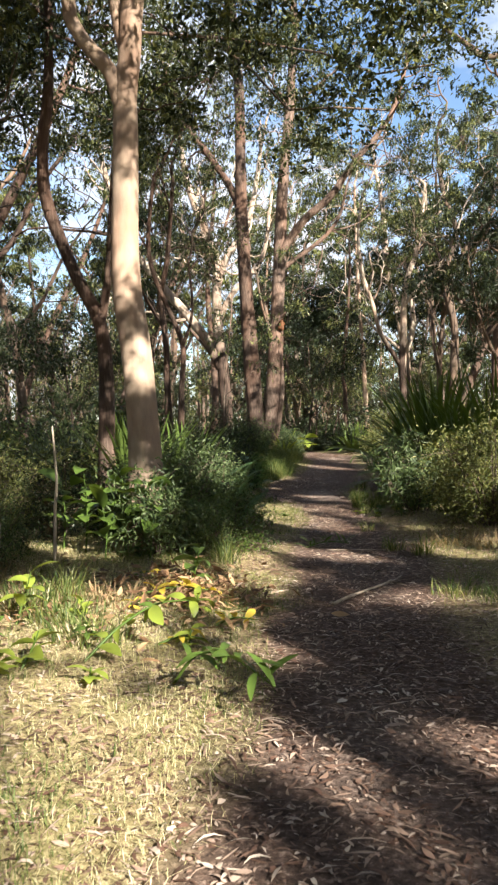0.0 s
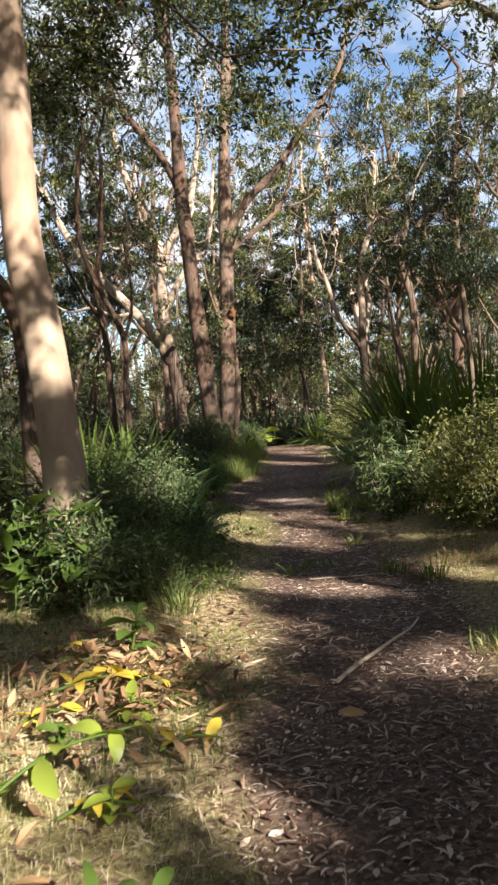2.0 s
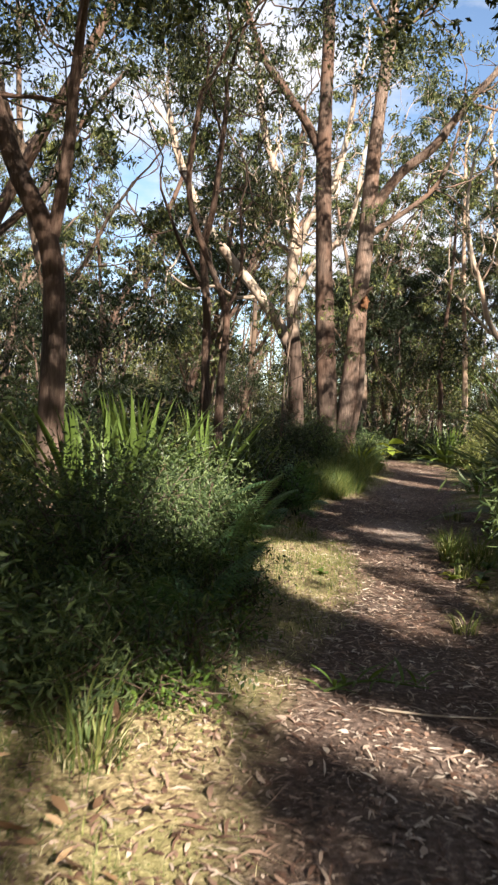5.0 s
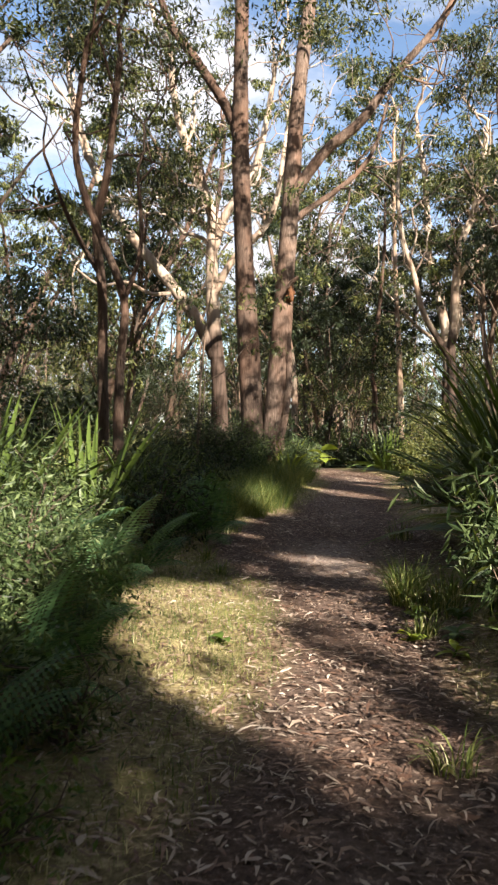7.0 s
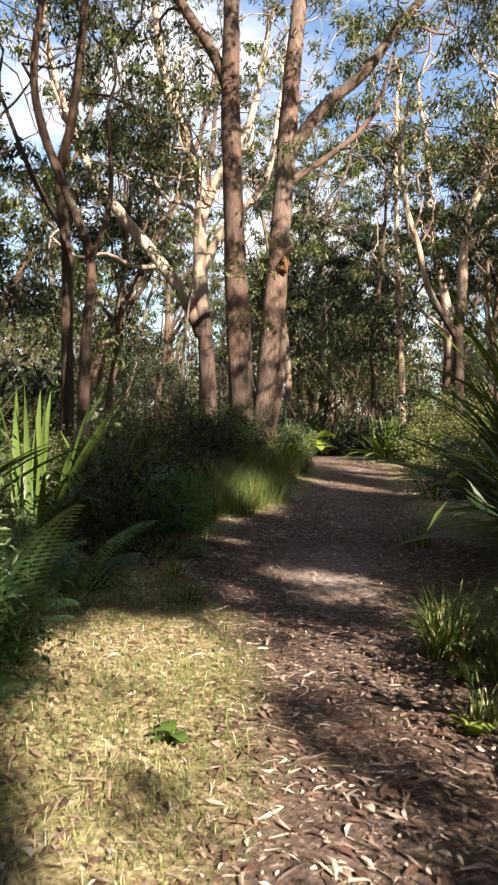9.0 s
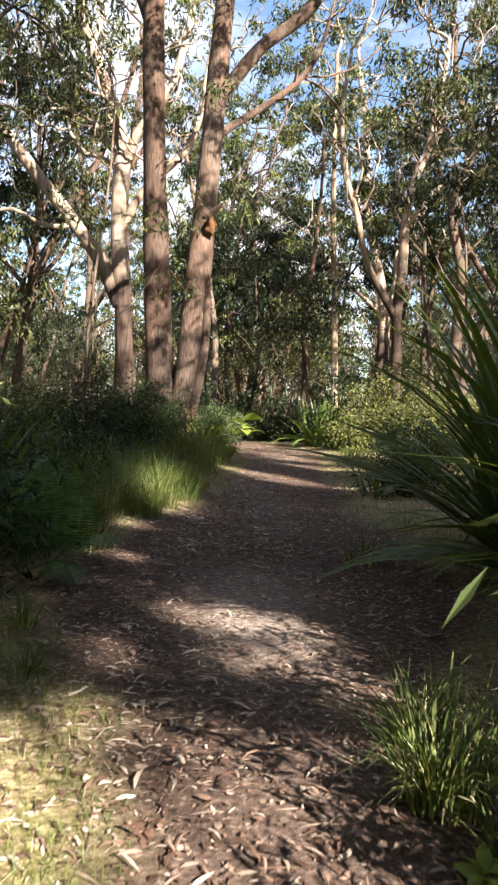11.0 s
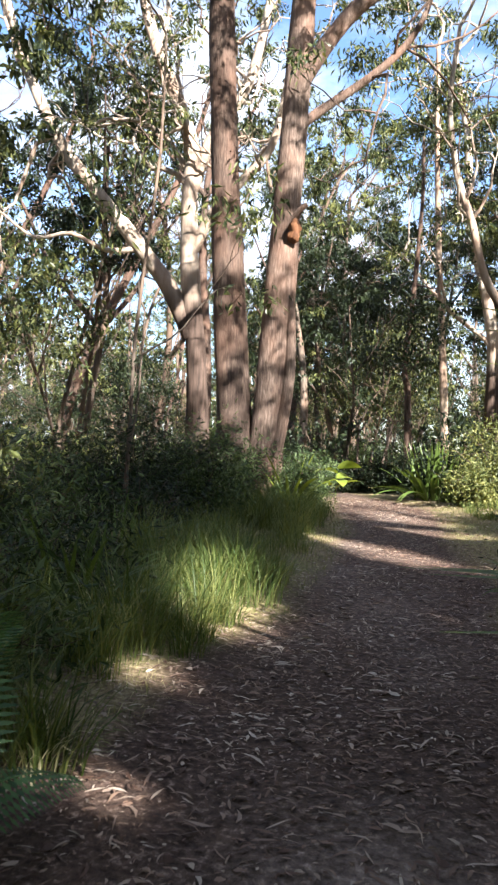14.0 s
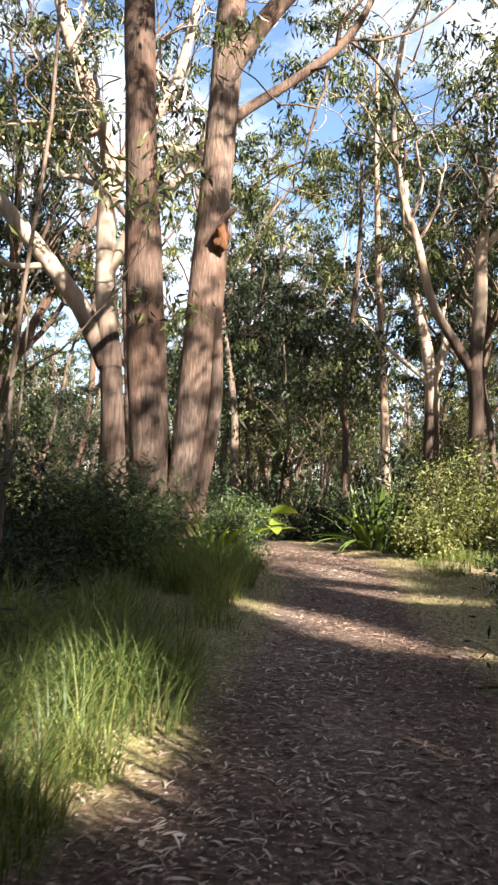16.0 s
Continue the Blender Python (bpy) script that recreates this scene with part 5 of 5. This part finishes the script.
def build_grass():
    rng = np.random.default_rng(41)
    n = 400000
    y = 1.5 + 34 * rng.random(n) ** 1.5
    x = trail_x(y) + rng.uniform(-4.2, 3.2, n)
    m = trail_mask(x, y)
    dens = (1 - m) * np.clip(0.55 + 0.5 * ripple(x * 0.9 + 3, y * 0.8), 0.05, 1) * np.where(x < trail_x(y), 1, 0.45)
    k = rng.random(n) < dens
    x, y = x[k], y[k]
    dry = rng.random(len(x)) < np.clip(np.where(y < 6.5, 0.65, 0.35) + 0.6 * ripple(x * 1.4, y * 1.1 + 9), 0.08, 0.92)
    g = Geo()
    blades(g, x[dry], y[dry], 0.065, 0.0017, rng, 1.9)
    tagged(place("dry_grass", g.mesh("dry_grass", GRASS_DRY, False)), "short dry straw-coloured grass along the trail", "grass", kind="stuff")
    g = Geo()
    blades(g, x[~dry], y[~dry], 0.085, 0.0022, rng, 1.4)
    tagged(place("grass", g.mesh("grass", GRASS, False)), "short green grass along the trail", "grass", kind="stuff")
    # long grass under the big gums, in leaning tufts
    g = Geo()
    made = 0
    while made < 190:
        cy = rng.uniform(20.5, 32.5)
        cx = trail_x(cy) - 1.25 - abs(rng.normal()) * 1.1
        if ripple(cx * 1.6, cy * 1.3) < -0.1 - 0.4 * rng.random():
            continue
        made += 1
        m, r = int(rng.integers(60, 120)), rng.uniform(0.1, 0.28)
        a, d = rng.uniform(0, 2 * np.pi, m), r * np.sqrt(rng.random(m))
        arching(g, cx + d * np.cos(a), cy + d * np.sin(a), rng.uniform(0.3, 0.75), 0.0038, rng, a)
    tagged(place("long_grass", g.mesh("long_grass", GRASS, False)), "long soft green grass beside the trail", "grass", kind="stuff")
    n = 6000
    y = rng.uniform(31.5, 36, n)
    x = trail_x(y) + 1.5 + np.abs(rng.normal(size=n)) * 1.5
    k = ripple(x * 1.9, y * 1.7) > 0.0
    x, y = x[k], y[k]
    g = Geo()
    blades(g, x, y, 0.26, 0.005, rng, 1.0)
    tagged(place("long_grass", g.mesh("long_grass", GRASS, False)), "sunlit pale grass at the bend of the trail", "grass", kind="stuff")


build_grass()


def tuft(label, at, count, length, mat, seed, r=0.12, width=0.005, dry=None):
    """A tuft of grass: its fresh blades and the dead ones about its foot."""
    rng = np.random.default_rng(seed)
    base = (at[0], at[1], float(ground_z(at[0], at[1])))
    ob = thing("grass_tuft", base, label, "grass", "grass tufts along the trail")
    for name, n, ln, m in (("foliage", count, 1.2, mat), ("dead_foliage", count // 3, 0.7, dry or GRASS_DRY)):
        a, d = rng.uniform(0, 2 * np.pi, n), r * np.sqrt(rng.random(n))
        g = Geo()
        arching(g, at[0] + d * np.cos(a), at[1] + d * np.sin(a), length * ln, width, rng, a)
        me = g.mesh(name, m, False)
        me.transform(Matrix.Translation(base).inverted())
        place(name, me, ob)["kind"] = "stuff"
    return ob


for k, (x, y, c, ln, r) in enumerate([(1.78, 15.9, 170, 0.42, 0.14), (2.15, 16.0, 140, 0.3, 0.25), (1.75, 14.8, 60, 0.2, 0.12), (1.6, 10.4, 70, 0.22, 0.15), (1.9, 10.0, 60, 0.25, 0.15), (1.5, 12.3, 40, 0.2, 0.1), (0.05, 24.4, 260, 0.5, 0.35), (-0.35, 22.9, 260, 0.55, 0.35), (-0.2, 17.9, 40, 0.22, 0.08), (0.0, 17.2, 40, 0.16, 0.08), (-0.2, 20.4, 90, 0.4, 0.2), (-1.75, 7.0, 60, 0.4, 0.2), (-0.5, 9.3, 90, 0.35, 0.2), (-0.8, 10.1, 120, 0.45, 0.25), (2.3, 20.6, 60, 0.3, 0.2), (1.75, 7.5, 90, 0.16, 0.25), (2.1, 7.1, 90, 0.14, 0.25), (-0.3, 11.1, 70, 0.3, 0.2), (-1.5, 6.1, 120, 0.24, 0.3), (-1.2, 5.6, 110, 0.2, 0.3), (-1.9, 6.6, 120, 0.28, 0.3), (2.0, 15.5, 90, 0.2, 0.2), (1.85, 16.5, 120, 0.34, 0.14), (-0.6, 12.3, 120, 0.35, 0.3)]):
    tuft("bright green tuft of long grass beside the trail", (x, y), c, ln, GRASS, 700 + k, r)
for k, (x, y) in enumerate([(2.4, 10.6), (2.9, 10.2), (3.4, 10.6), (-2.6, 7.6), (-3.0, 8.4), (-1.4, 6.9), (-2.1, 6.6)]):
    tuft("dry straw-brown tuft of dead bracken and grass", (x, y), 130, 0.18, BRACKEN, 740 + k, 0.4, 0.004, BRACKEN)


def build_litter():
    rng = np.random.default_rng(51)

    def scatter(n, spread, length, width, mat, name, label):
        y = 1.6 + 36 * rng.random(n) ** 1.15
        x = trail_x(y) + rng.normal(size=n) * spread
        stay = rng.random(n) > 0.5 * bare_mask(x, y)
        x, y = x[stay], y[stay]
        n = len(x)
        p = np.stack([x, y, ground_z(x, y) + rng.uniform(0.002, 0.014, n)], 1)
        a = rng.uniform(0, 2 * np.pi, n)
        d = np.stack([np.cos(a), np.sin(a), rng.normal(size=n) * 0.12], 1)
        w = np.stack([-np.sin(a), np.cos(a), rng.normal(size=n) * 0.25], 1)
        ln, wd = length * rng.uniform(0.5, 1.3, (n, 1)), width * rng.uniform(0.6, 1.3, (n, 1))
        bow = w * ln * rng.normal(size=(n, 1)) * 0.08
        lift = np.array([0, 0, 1]) * ln * rng.uniform(0, 0.12, (n, 1))
        q1, q2 = p + d * ln * 0.33 + bow + lift, p + d * ln * 0.67 + bow + lift
        v = np.stack([p - w * wd * 0.1, q1 - w * wd, q1 + w * wd, p + w * wd * 0.1, q2 - w * wd * 0.8, q2 + w * wd * 0.8, p + d * ln + w * wd * 0.1, p + d * ln - w * wd * 0.1], 1).reshape(-1, 3)
        i = np.arange(n)[:, None] * 8
        g = Geo()
        g.add(v, np.concatenate([i + np.array([0, 1, 2, 3]), i + np.array([1, 4, 5, 2]), i + np.array([4, 7, 6, 5])]))
        tagged(place(name, g.mesh(name, mat, False)), label, "leaf litter", kind="stuff")

    scatter(23000, 1.7, 0.105, 0.007, LITTER, "leaf_litter", "fallen brown and grey gum leaves on the trail")
    scatter(12000, 1.7, 0.065, 0.012, LITTER, "leaf_litter", "short broad fallen leaves on the trail")
    scatter(80000, 1.9, 0.032, 0.0055, LITTER, "leaf_crumbs", "broken leaf and bark crumbs on the trail")
    # broad dead leaves heaped on the verge
    n = 780
    far = np.arange(n) > 600
    x = np.where(far, -1.35 + rng.normal(size=n) * 0.5, -0.65 + rng.normal(size=n) * 0.36)
    y = np.where(far, 6.9 + rng.normal(size=n) * 0.8, 7.4 + rng.normal(size=n) * 0.6)
    a = rng.uniform(0, 2 * np.pi, n)
    d, w = np.stack([np.cos(a), np.sin(a), rng.normal(size=n) * 0.2], 1), np.stack([-np.sin(a), np.cos(a), rng.normal(size=n) * 0.4], 1)
    p, ln = np.stack([x, y, ground_z(x, y) + rng.uniform(0.01, 0.09, n)], 1), rng.uniform(0.06, 0.16, (n, 1))
    g = Geo()
    curl, fold = rng.normal(size=(n, 1)) * 0.35, rng.uniform(0.1, 0.6, (n, 1))
    rows = []
    for f, half in ((0.0, 0.02), (0.2, 0.1), (0.45, 0.15), (0.75, 0.1), (1.0, 0.01)):
        mid = p + d * ln * f + np.array([0, 0, 1.0]) * ln * (curl * f * f + 0.06)
        rim = np.array([0, 0, 1.0]) * ln * half * fold
        rows.append(np.stack([mid - w * ln * half + rim, mid, mid + w * ln * half + rim], 1))
    v = np.concatenate(rows, 1).reshape(-1, 3)
    v[:, 2] = np.maximum(v[:, 2], ground_z(v[:, 0], v[:, 1]) + 0.004)
    i = np.arange(n)[:, None] * 15
    g.add(v, np.concatenate([i + np.array([3 * r + c, 3 * r + c + 1, 3 * r + c + 4, 3 * r + c + 3]) for r in range(4) for c in (0, 1)]))
    tagged(place("dead_leaves", g.mesh("dead_leaves", DEAD_LEAF, False)), "heap of broad tan dead leaves on the verge", "leaf litter", kind="stuff")
    scatter(3500, 1.3, 0.16, 0.004, LITTER, "twig_litter", "thin twigs and bark shreds on the trail")


build_litter()
